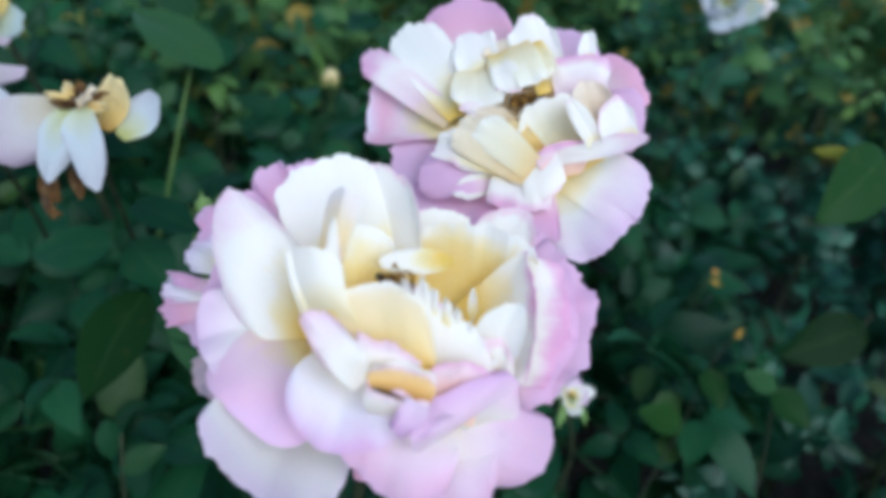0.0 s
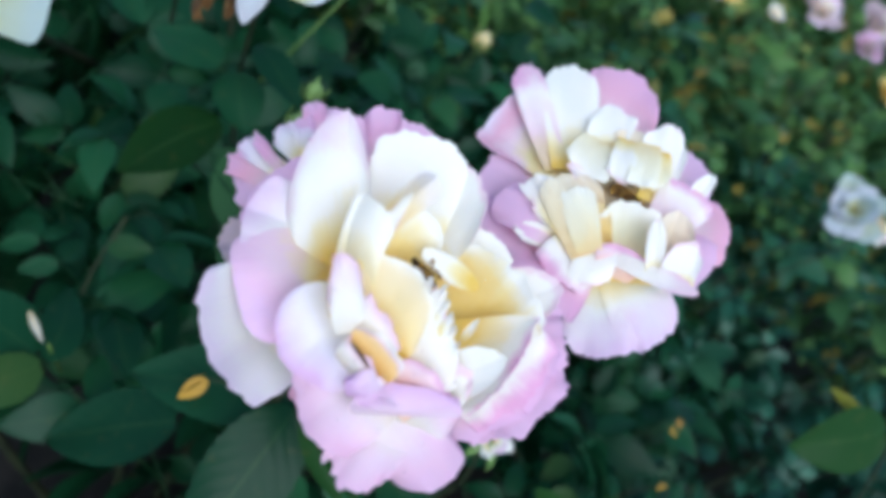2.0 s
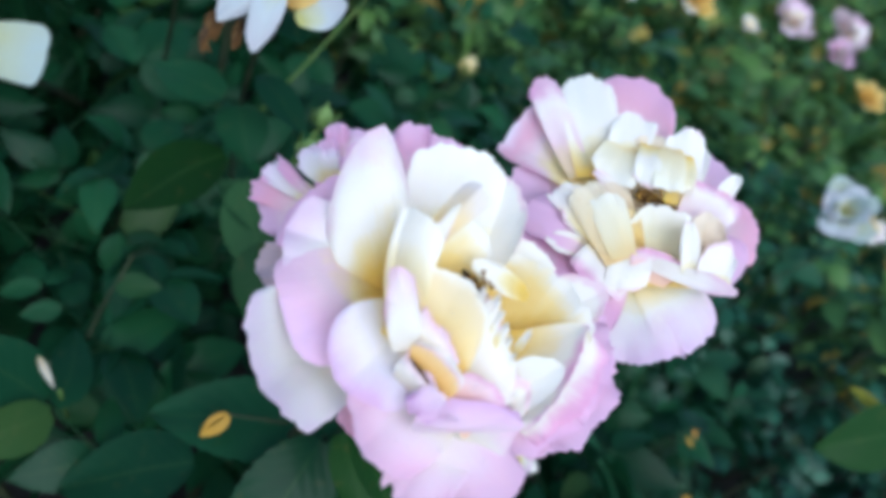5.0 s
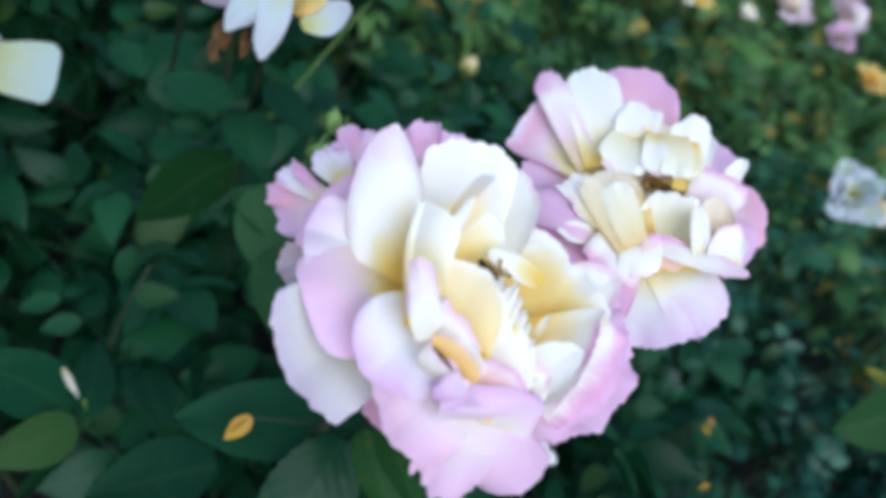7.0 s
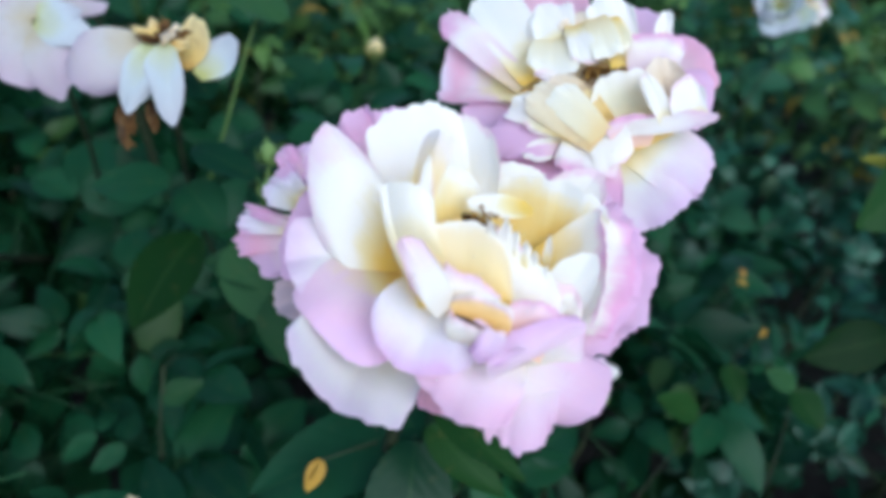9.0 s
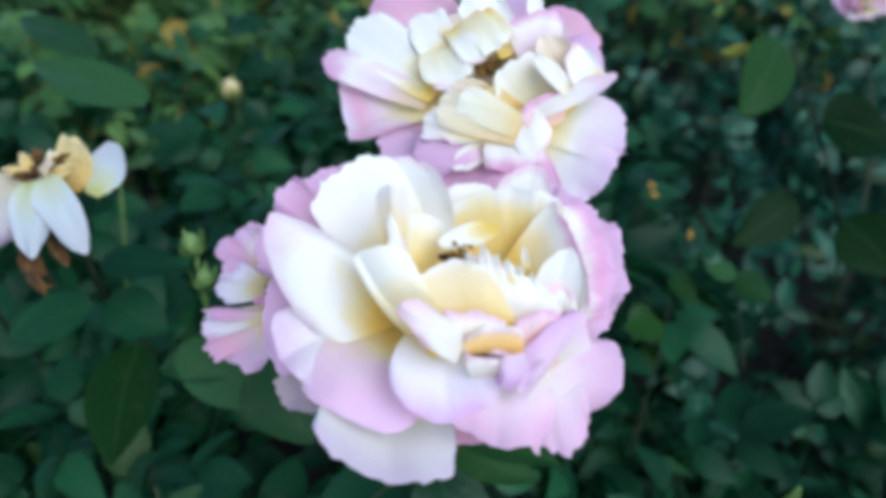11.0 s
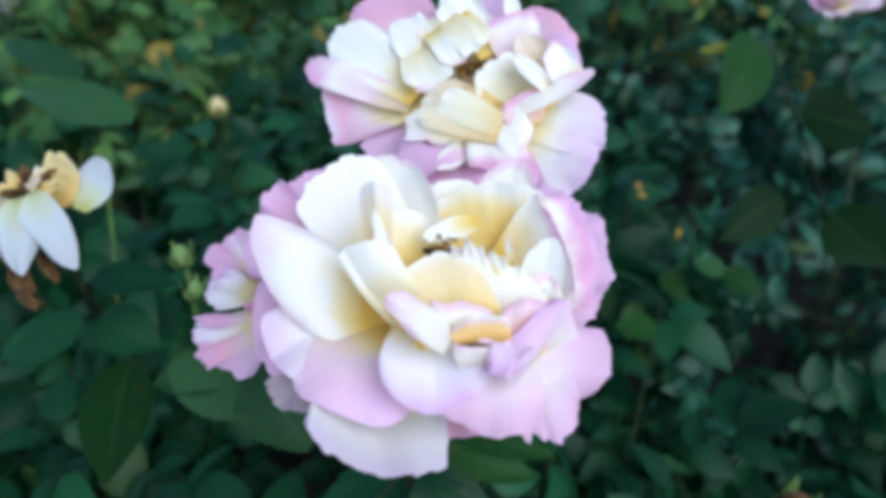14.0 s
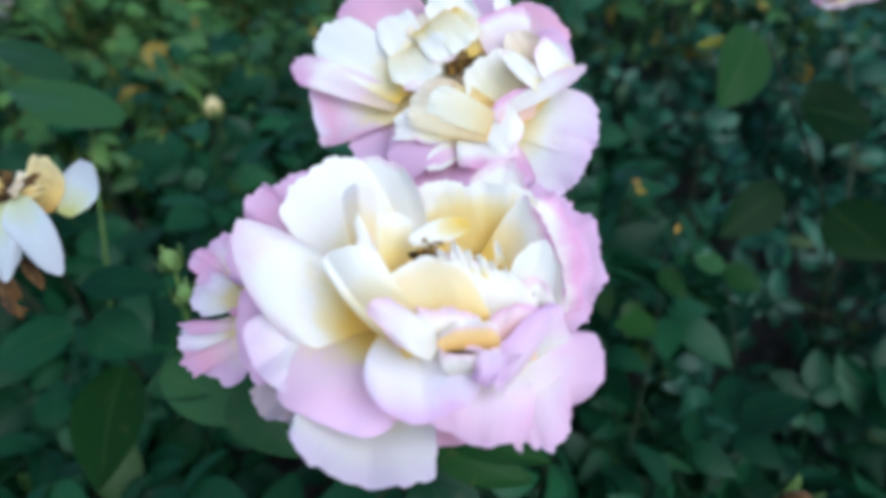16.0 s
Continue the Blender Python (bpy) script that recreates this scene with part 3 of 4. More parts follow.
shaped(open_rose, "lip", (10.2, -16.2, 27.0), (9.2, -9.0, 32.0), (1.5, -9.8, 32.0), (18.7, -9.8, 30.0), bulge=1, curl=1.5, ruffle=0.9, rag=1.6, claw=0.9)
shaped(open_rose, "salmon", (24.3, -15.3, 18.0), (25.3, 2.9, 21.0), (16.7, -2.4, 25.0), (33.2, -1.3, 17.0), bulge=-2, curl=1, ruffle=0.6, claw=0.9, rag=0.6, square=2.3)
shaped(open_rose, "petalpink", (34.9, -17.2, 8.0), (37.2, 1.3, 13.0), (28.9, -6.1, 16.0), (44.1, -6.4, 8.0), bulge=2, curl=3, ruffle=1.4, claw=0.9)
shaped(open_rose, "frill", (16.6, -9.6, 31.0), (13.9, -18.3, 35.0), (10.9, -14.1, 34.0), (18.9, -13.7, 33.0), bulge=1, curl=2, ruffle=1.0, rag=1.6, claw=0.8)
shaped(open_rose, "frill", (28.6, -14.1, 20.0), (24.8, -6.4, 25.0), (15.2, -16.5, 32.0), (39.3, 1.7, 13.0), bulge=1, curl=2, ruffle=1.5, rag=1.8, claw=0.95)
shaped(open_rose, "frill", (23.8, -10.8, 24.0), (18.0, -15.6, 30.0), (19.0, -19.0, 32.0), (25.3, -12.3, 25.0), bulge=1, curl=2, ruffle=1.2, rag=1.8, claw=0.9)
petal(open_rose, "white", (7.9, 6.7, 14.0), (2.4, 19.7, 19.5), 4.4, ruffle=1.2, curl=1, lean=10)
petal(open_rose, "white", (10.8, 5.6, 13.5), (6.5, 21.8, 19.0), 4.6, ruffle=1.2, curl=1, lean=-10)
petal(open_rose, "white", (13.6, 4.5, 13.0), (11.1, 19.7, 18.0), 4.4, ruffle=1.2, curl=1, lean=15)
petal(open_rose, "white", (16.3, 3.4, 12.5), (14.6, 17.6, 17.0), 5.0, ruffle=1.2, curl=1, lean=-10)
petal(open_rose, "white", (19.9, 2.3, 12.0), (19.0, 15.5, 15.0), 4.6, ruffle=1.2, curl=1, lean=10)
petal(open_rose, "white", (23.0, 1.2, 11.5), (23.3, 13.0, 14.0), 5.4, ruffle=1.2, curl=1, lean=-15)
petal(open_rose, "white", (26.6, 0.1, 11.0), (28.1, 9.4, 13.0), 5.0, ruffle=1.2, curl=1, lean=10)
petal(open_rose, "white", (29.0, -1.1, 10.5), (31.8, 5.5, 12.0), 5.0, ruffle=1.2, curl=1, lean=-10)
petal(open_rose, "snow", (-13.5, 2.2, 24.0), (-22.1, 30.5, 22.0), 5.5, curl=1, bulge=-1)
# the slit's shade, put in as a dark sliver at the cup's foot
petal(open_rose, "dry", (3.1, -9.0, 32.0), (12.1, -9.5, 31.0), 1.0, ruffle=0.6)
petal(open_rose, "white", (12.7, 28.4, 4.0), (-6.9, 22.5, 17.0), 7.6, lean=15, bulge=2)
petal(open_rose, "white", (23.5, 11.5, 3.0), (20.6, 22.6, 5.0), 2.6, curl=-2)
# dark sliver and brown threads put in for the dark gap behind the heart
petal(open_rose, "dry", (-7.2, 18.8, 15.0), (4.4, 18.0, 13.0), 3.6)
stamens(open_rose, (-1, 20, 15), 12, 5, 3, 3)
drops(open_rose, 30, 26, 4, 4)
stalk(open_rose, (-6, -2, -30), (-0.03, 0.10, 0.42), 0.0030, 0.01, 1)

# the fading rose behind it
faded_rose = bloom("faded_rose", pose(0.0049, 0.1202, 0.8750, 45.4, -30.1, 39.6), LABELS["faded_rose"])
# the outer petals
shaped(faded_rose, "rosy", (3.9, 21.6, -30.9), (21.3, 71.7, -45.5), (-3.5, 72.3, -45.7), (30.0, 43.8, -36.5), curl=4, bulge=-2)
shaped(faded_rose, "lilac", (23.7, 7.0, -23.9), (50.5, 29.9, -30.0), (37.1, 41.6, -35.8), (52.8, 8.0, -20.4), curl=3, ruffle=0.8)
shaped(faded_rose, "rosy", (31.5, -4.5, -15.8), (60.3, -6.0, -7.4), (51.2, 9.5, -17.1), (52.6, -20.6, -1.8), curl=4, bulge=-2)
shaped(faded_rose, "lilac", (25.0, -12.6, -12.8), (47.9, -25.2, 2.1), (54.4, -12.3, -5.0), (33.1, -34.5, 7.9), curl=3)
shaped(faded_rose, "lilac", (-12.0, -12.6, -12.8), (-56.1, 14.1, -14.9), (-56.7, -12.9, -2.8), (-46.2, 25.4, -22.7), curl=4, ruffle=0.6)
shaped(faded_rose, "pink", (-8.4, -18.0, -6.8), (-47.7, -23.2, 5.3), (-33.2, -37.6, 13.3), (-53.5, 0.2, -7.8), curl=3, ruffle=0.8)
shaped(faded_rose, "pink", (-6.6, -20.6, -3.8), (-26.4, -42.3, 15.3), (-13.2, -51.5, 19.4), (-42.0, -30.5, 8.3), curl=3, ruffle=0.8)
shaped(faded_rose, "pale", (-0.6, -18.0, -6.8), (-0.8, -63.0, 24.7), (17.8, -60.6, 21.4), (-16.0, -51.7, 17.4), bulge=-3, curl=4, ruffle=0.9)
shaped(faded_rose, "pale", (5.2, -20.6, -4.8), (22.7, -55.7, 19.2), (32.6, -39.0, 10.8), (8.6, -62.1, 21.0), bulge=0, curl=4, ruffle=0.6)
shaped(faded_rose, "flush", (-14.3, 11.3, -13.9), (-57.8, 35.8, -24.5), (-49.9, 20.5, -15.3), (-38.8, 61.9, -35.1), bulge=-4, curl=4)
# inner rings
shaped(faded_rose, "lilac", (-11.8, -18.1, 1.2), (-46.7, 3.5, -1.4), (-46.3, -12.0, 4.7), (-33.8, 6.2, -2.4), bulge=2, curl=3, ruffle=0.5)
shaped(faded_rose, "snow", (-11.2, -19.4, 3.7), (-32.8, 0.7, 1.7), (-29.1, -9.5, 5.7), (-23.4, -0.6, 2.2), ruffle=0.8)
shaped(faded_rose, "cream", (-8.6, -23.2, 3.3), (-40.2, -13.2, 5.2), (-34.5, -19.5, 7.7), (-28.9, -11.2, 4.4), ruffle=0.8)
shaped(faded_rose, "shell", (-21.1, 15.2, -13.4), (-38.5, 68.9, -31.9), (-45.2, 57.3, -28.1), (-26.9, 57.3, -28.1), bulge=-2, curl=4)
shaped(faded_rose, "snow", (-15.0, 15.0, -11.4), (-15.3, 70.8, -32.5), (-29.7, 57.3, -28.1), (-1.5, 55.8, -27.6), bulge=-3, curl=4, ruffle=0.5, square=2.3)
shaped(faded_rose, "snow", (-2.7, 21.8, -12.9), (6.7, 50.2, -23.8), (-6.9, 41.7, -20.0), (16.7, 41.9, -21.0), bulge=-2, curl=3, ruffle=0.8)
shaped(faded_rose, "beige", (13.8, 19.4, -14.9), (13.6, 38.4, -19.8), (2.6, 31.8, -17.5), (22.7, 31.8, -17.5), bulge=-2, curl=2, ruffle=0.8)
shaped(faded_rose, "snow", (23.5, 2.9, -8.9), (34.6, 41.9, -21.0), (18.5, 34.7, -18.5), (38.6, 24.7, -14.9), bulge=-2, curl=1, ruffle=1.2, square=1.7)
shaped(faded_rose, "snow", (41.3, 5.4, -7.9), (49.2, 18.3, -6.9), (39.6, 13.1, -6.9), (47.6, 10.4, -5.9), ruffle=1)
shaped(faded_rose, "shell", (25.9, -10.4, -1.8), (43.4, 10.2, -3.9), (28.3, 15.8, -7.9), (48.6, 0.9, -0.3), bulge=-2, curl=3, ruffle=0.7)
shaped(faded_rose, "beige", (-12.3, -3.4, -11.3), (30.0, 4.8, -15.4), (8.0, -16.7, -5.3), (8.6, 16.0, -19.4), bulge=-2, ruffle=0.5, claw=0.9)
shaped(faded_rose, "ivory", (0.4, 30.7, -19.0), (-11.4, 12.8, -4.9), (0.9, 11.1, -3.3), (-18.6, 22.8, -9.5), bulge=2, curl=0, ruffle=0.4, claw=0.7, rag=0.6)
shaped(faded_rose, "snow", (11.0, 31.7, -18.4), (5.3, 11.5, -2.5), (14.4, 12.7, -3.9), (-0.8, 16.4, -4.3), bulge=2, curl=1, ruffle=0.5, claw=0.6, rag=0.6)
shaped(faded_rose, "ivory", (21.2, 30.4, -17.0), (15.2, 8.6, -3.3), (23.5, 12.8, -4.9), (7.5, 10.6, -3.1), bulge=2, curl=0, ruffle=0.4, claw=0.7, rag=0.6)
shaped(faded_rose, "butter", (26.9, 27.9, -18.0), (22.0, 9.6, -3.7), (29.1, 13.0, -5.9), (15.6, 11.2, -4.3), bulge=2, curl=1, ruffle=0.8, claw=0.7)
shaped(faded_rose, "lip", (-2.3, 3.9, -5.4), (-18.5, 17.0, -5.5), (-14.5, 10.6, -3.1), (-9.9, 14.9, -4.7), ruffle=0.6)
shaped(faded_rose, "beige", (-1.8, -2.7, -2.8), (-11.4, 12.8, -4.9), (-16.1, 4.8, -1.9), (-3.0, 8.0, -3.1), bulge=2, ruffle=1.0)
# the crumpled, browned middle
shaped(faded_rose, "cream", (-8.2, -21.2, 10.4), (-32.2, 11.1, -1.4), (-39.3, 4.6, 0.1), (-22.4, 9.2, 0.3), bulge=1, curl=1, ruffle=0.6, claw=0.6)
shaped(faded_rose, "faded", (-8.0, -22.2, 12.9), (-22.9, 11.4, 0.4), (-31.0, 3.2, 2.6), (-14.6, 9.0, 2.3), bulge=1, ruffle=0.7, claw=0.7)
shaped(faded_rose, "ivory", (-6.6, -20.7, 13.2), (-13.3, 7.3, 3.9), (-21.7, 0.4, 5.7), (-6.0, 3.0, 4.6), bulge=1, ruffle=0.7, claw=0.7)
shaped(faded_rose, "amber", (0.1, -18.2, 7.2), (-3.6, 0.7, 1.7), (-11.2, -4.4, 3.7), (1.4, -1.8, 1.7), ruffle=0.5, claw=0.7)
shaped(faded_rose, "amber", (7.5, 0.9, -15.8), (19.6, 12.6, -20.1), (3.1, 9.2, -18.9), (32.5, 7.8, -18.4))
shaped(faded_rose, "dry", (18.2, 1.9, -12.3), (3.3, 8.9, -11.1), (5.5, 5.1, -9.7), (10.0, 10.0, -11.5), ruffle=0.6)
shaped(faded_rose, "butter", (10.5, -32.9, 9.3), (10.9, 3.8, 3.3), (-4.2, -9.6, 6.7), (25.0, -6.3, 5.4), bulge=-5, curl=1, ruffle=0.8, claw=0.8)
shaped(faded_rose, "beige", (26.9, -32.9, 9.3), (31.2, 0.6, 3.7), (19.9, -13.3, 8.2), (38.4, -12.1, 7.7), bulge=-5, curl=1, claw=0.8)
shaped(faded_rose, "snow", (19.0, -30.4, 14.3), (21.1, -4.1, 10.4), (15.2, -15.9, 14.2), (24.3, -13.5, 13.2), bulge=1, curl=1)
shaped(faded_rose, "snow", (34.4, -32.8, 13.3), (37.5, -12.2, 10.7), (20.9, -26.7, 16.8), (40.9, -20.7, 12.2), bulge=-2, curl=1)
shaped(faded_rose, "lip", (-2.7, -20.7, 8.2), (37.7, -35.3, 22.5), (24.2, -34.9, 20.3), (27.9, -27.4, 17.1), bulge=1, curl=-2, square=1.6)
shaped(faded_rose, "salmon", (1.6, -30.5, 10.3), (6.3, -17.1, 10.7), (-5.1, -20.7, 12.2), (19.1, -23.2, 12.3), bulge=1, ruffle=0.8)
shaped(faded_rose, "blush", (-6.2, -14.4, 3.7), (-21.7, -33.2, 15.5), (-7.8, -37.0, 17.1), (-30.3, -23.2, 11.3), bulge=1, curl=2, ruffle=0.5, rag=0.8)
shaped(faded_rose, "snow", (-2.3, -15.8, 7.2), (-7.9, -35.5, 17.5), (3.1, -28.4, 14.5), (-16.6, -32.2, 16.1), bulge=1, curl=2, ruffle=0.5, claw=0.8)
stamens(faded_rose, (8, 6, -12), 30, 14, 5, 5)
drops(faded_rose, 20, 22, 6, 9)
stalk(faded_rose, (0, 0, -32), (0.0, 0.22, 0.42), 0.0030, 0.01, 2)

# the ragged one beside it
ragged_rose = bloom("ragged_rose", pose(-0.0866, 0.0484, 0.8147, 52.4, 0.4, 0.7), LABELS["ragged_rose"])
petal(ragged_rose, "lilac", (25.5, 14.4, -20.0), (3.0, 40.4, -14.0), 32.8, ruffle=1, curl=2)
petal(ragged_rose, "pink", (32.9, 15.6, -22.0), (18.2, 45.8, -18.0), 28.1, ruffle=1)
shaped(ragged_rose, "lilac", (-2.0, -4.3, -12.0), (-10.8, 24.1, -6.0), (-18.2, 15.3, -6.0), (1.8, 23.2, -10.0), curl=2, ruffle=1.2, rag=1.6, rows=16, cols=24)
shaped(ragged_rose, "pale", (-4.0, -0.1, -6.0), (-11.8, 22.1, 0.0), (-17.5, 16.8, 0.0), (-5.7, 21.1, -2.0), curl=3, ruffle=1.4, rag=1.8, rows=16, cols=24)
shaped(ragged_rose, "pink", (-5.5, 2.5, -3.0), (-20.9, 16.3, 3.0), (-19.4, 9.7, 4.0), (-13.9, 18.7, 2.0), curl=3, ruffle=1.4, rag=1.8, rows=16, cols=24)
shaped(ragged_rose, "lilac", (-2.8, 0.1, -2.0), (-18.0, 7.4, 4.0), (-17.0, 1.2, 4.0), (-13.6, 12.1, 3.0), curl=2, ruffle=1.2, rag=1.5, rows=16, cols=24)
shaped(ragged_rose, "apron", (-1.0, -2.1, 0.0), (-18.3, -1.9, 7.0), (-15.0, -8.9, 7.0), (-16.3, 4.6, 6.0), curl=3, ruffle=1.5, rag=1.8, rows=16, cols=24)
shaped(ragged_rose, "apron", (-0.4, -0.8, 2.0), (-11.5, 5.7, 9.0), (-14.3, 1.5, 9.0), (-7.2, 8.5, 8.0), curl=3, ruffle=1.4, rag=1.6, rows=16, cols=24)
shaped(ragged_rose, "salmon", (-4.1, -1.4, 0.0), (-3.6, 5.9, 3.0), (-7.0, 2.1, 3.0), (0.8, 3.0, 2.0), bulge=-3, ruffle=0.8, rows=16, cols=24)
shaped(ragged_rose, "rosy", (9.9, -2.7, 2.0), (-3.5, -6.9, 8.0), (0.2, -8.8, 8.0), (1.3, -4.2, 7.0), curl=1, ruffle=0.8, rows=16, cols=24)
shaped(ragged_rose, "apron", (0.1, -10.7, -2.0), (-25.7, -18.3, 6.0), (-21.0, -24.4, 6.0), (-21.0, -13.2, 6.0), curl=3, ruffle=1.0, rag=1.5, rows=16, cols=24)
shaped(ragged_rose, "pink", (0.5, -11.6, 1.0), (-23.0, -12.0, 8.0), (-17.6, -16.1, 9.0), (-14.7, -10.2, 8.0), curl=3, ruffle=1.2, rag=1.6, rows=16, cols=24)
shaped(ragged_rose, "rosy", (-0.7, -15.9, -5.0), (-24.6, -29.0, 4.0), (-17.4, -33.9, 3.0), (-20.8, -21.0, 4.0), curl=3, ruffle=1.0, rag=1.6, rows=16, cols=24)
shaped(ragged_rose, "lilac", (0.9, -18.8, -8.0), (-12.2, -36.4, 0.0), (-0.6, -35.6, -3.0), (-20.6, -31.7, 2.0), curl=3, ruffle=0.9, rag=1.3, rows=16, cols=24)
petal(ragged_rose, "amber", (-3.0, -1.6, -2.0), (-3.9, 5.4, 3.0), 5.7, ruffle=1)
petal(ragged_rose, "amber", (-2.0, -2.1, -2.0), (0.9, 4.5, 3.0), 5.2, ruffle=1)
petal(ragged_rose, "dry", (-2.2, -1.0, -1.0), (-1.5, 3.0, 3.0), 2.8, ruffle=1)
petal(ragged_rose, "lilac", (44.3, -12.0, -14.0), (-3.1, -18.8, -8.0), 41.9, ruffle=1)
stamens(ragged_rose, (-3, 2, -2), 14, 5, 3, 6)
stalk(ragged_rose, (18, 0, -14), (-0.05, 0.16, 0.42), 0.0026, 0.01, 3)

# the spent rose and its neighbours at the edge of the bed
drooping_rose = bloom("drooping_rose", pose(-0.2218, 0.1186, 0.8201, 51.4, -6.2, 13.6), LABELS["drooping_rose"])
petal(drooping_rose, "shaded_pink", (-10.7, -1.5, -4.0), (-44.2, -31.6, 2.0), 34.2, bulge=4, curl=4, ruffle=0.5)
petal(drooping_rose, "shaded_white", (-0.2, -2.3, 2.0), (-8.3, -42.0, 4.0), 19.0, bulge=4, square=0.34, ruffle=0.6)
petal(drooping_rose, "shaded_white", (6.4, -1.9, 3.0), (15.4, -45.0, 5.0), 20.5, bulge=4, square=0.36, ruffle=0.6)
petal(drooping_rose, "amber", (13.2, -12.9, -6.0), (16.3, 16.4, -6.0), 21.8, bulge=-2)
petal(drooping_rose, "shaded_white", (21.1, -15.7, -8.0), (38.4, 8.8, -8.0), 20.1, bulge=-3)
petal(drooping_rose, "amber", (1.6, -2.9, 2.0), (-13.8, 2.7, 4.0), 6.7, ruffle=1.5, curl=2)
petal(drooping_rose, "amber", (2.5, -2.0, 2.0), (-3.5, 9.1, 5.0), 7.3, ruffle=1.5, curl=3, lean=20)
petal(drooping_rose, "dry", (5.0, -2.2, 4.0), (4.2, 9.4, 6.0), 4.8, ruffle=2, curl=2)
petal(drooping_rose, "beige", (6.1, -2.2, 3.0), (11.4, 7.0, 6.0), 6.0, ruffle=1.5, curl=2, lean=-30)
petal(drooping_rose, "dry", (6.5, -2.3, 2.0), (18.4, 4.1, 8.0), 5.4, ruffle=2, curl=3)
petal(drooping_rose, "amber", (7.6, -3.8, 3.0), (19.6, -2.5, 8.0), 6.0, ruffle=2, curl=2)
petal(drooping_rose, "dry", (3.4, -4.2, 5.0), (-7.4, -1.9, 8.0), 4.8, ruffle=2)
petal(drooping_rose, "dry", (6.6, -4.4, 6.0), (3.3, 0.9, 9.0), 4.2, ruffle=2, lean=30)
petal(drooping_rose, "beige", (5.4, -5.0, 6.0), (9.8, 1.2, 10.0), 4.8, ruffle=2)
petal(drooping_rose, "dry", (-14.0, -35.8, -8.0), (-16.1, -53.2, -6.0), 12.5, ruffle=2, curl=5)
petal(drooping_rose, "dry", (-18.1, -48.3, -8.0), (-12.8, -62.1, -8.0), 9.4, ruffle=2, curl=4, lean=30)
petal(drooping_rose, "dry", (-3.4, -32.6, -8.0), (1.0, -49.9, -8.0), 6.9, ruffle=1.5, curl=3)
stamens(drooping_rose, (2, 4, 0), 26, 12, 4, 7)
stalk(drooping_rose, (0, -2, -8), (-0.31, 0.30, 0.46), 0.0016, 0.01, 4)
blown_rose = bloom("blown_rose", pose(-0.3209, 0.1316, 0.7778, 51.4, -6.2, 13.6), LABELS["blown_rose"])
petal(blown_rose, "shaded_pink", (-3.5, 13.9, -0.0), (36.3, -19.5, 0.0), 31.4, curl=2, bulge=3)
petal(blown_rose, "shaded_pink", (-14.7, 22.4, -6.0), (31.2, 30.7, -5.0), 15.5, curl=2)
petal(blown_rose, "shaded_pink", (-4.2, 6.1, 4.0), (23.4, -27.7, 4.0), 31.1, bulge=3, curl=2)
petal(blown_rose, "shaded_white", (-2.8, 12.5, 6.0), (33.6, 7.0, 6.0), 24.0, bulge=3, ruffle=1)
petal(blown_rose, "shaded_white", (-1.4, 18.9, 8.0), (26.0, 18.9, 8.0), 17.1, ruffle=1)
petal(blown_rose, "shaded_pink", (-10.5, 7.0, -0.0), (-48.8, 20.9, -0.0), 48.8, ruffle=1)
petal(blown_rose, "shaded_pink", (-4.2, 9.6, 4.0), (-19.9, -25.2, 6.0), 44.6, curl=2)
petal(blown_rose, "shaded_pink", (-9.0, 13.5, 2.0), (-20.9, 41.8, -0.0), 45.3, curl=2)
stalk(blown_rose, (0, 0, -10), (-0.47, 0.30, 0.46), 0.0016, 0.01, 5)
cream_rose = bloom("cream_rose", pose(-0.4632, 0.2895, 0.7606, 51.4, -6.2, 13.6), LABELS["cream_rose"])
petal(cream_rose, "shaded_pink", (-2.7, -3.4, -4.0), (16.8, -21.6, 0.0), 24.0, ruffle=1)
petal(cream_rose, "shaded_cream", (0.0, 0.0, 0.0), (31.0, -3.1, 2.0), 28.7, curl=2)
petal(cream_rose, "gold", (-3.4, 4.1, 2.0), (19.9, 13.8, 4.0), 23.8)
petal(cream_rose, "shaded_pink", (-9.6, 0.0, 0.0), (-38.4, -9.6, 0.0), 47.9)
petal(cream_rose, "shaded_cream", (-2.0, -1.4, 4.0), (14.9, -2.8, 8.0), 23.6)
petal(cream_rose, "shaded_pink", (-14.4, 9.6, 0.0), (-19.2, 38.4, 0.0), 43.1)
stalk(cream_rose, (0, 0, -10), (-0.45, 0.38, 0.42), 0.0030, 0.01, 6)
white_rose = bloom("white_rose", pose(-0.3695, 0.0674, 0.6404, 45.4, -30.1, 39.6), LABELS["white_rose"])
shaped(white_rose, "shaded_cream", (-24.2, -0.2, 0.0), (34.5, -9.0, 4.0), (33.0, 12.5, 3.0), (24.5, -31.0, 6.0), bulge=2, curl=2, square=3.2, rag=0.5)
shaped(white_rose, "shaded_cream", (-30.0, 4.0, -6.0), (-34.0, 27.0, -8.0), (-50.0, 20.0, -6.0), (-14.0, 19.0, -6.0), bulge=2, curl=3)
shaped(white_rose, "shaded_pink", (-34.0, 0.0, -4.0), (-58.0, -34.0, 2.0), (-66.0, -6.0, 0.0), (-20.0, -36.0, 2.0), bulge=2, curl=3)
shaped(white_rose, "shaded_cream", (-34.0, 4.0, 2.0), (-52.0, 22.0, 12.0), (-60.0, 4.0, 10.0), (-30.0, 26.0, 10.0), bulge=-3, curl=1)
stalk(white_rose, (-15, 0, -10), (-0.52, 0.26, 0.40), 0.0030, 0.01, 7)

# roses further off in the bed
UP = (0.1, -0.5, 0.8)
small_rose((0.179, 0.906, 0.770), (0.0, -0.7, 0.6), 0.050, ["shaded_white", "shaded_cream", "shaded_white"], "white rose with a yellow fading side, among leaves", (0.17, 0.95, 0.4), 14, 11)
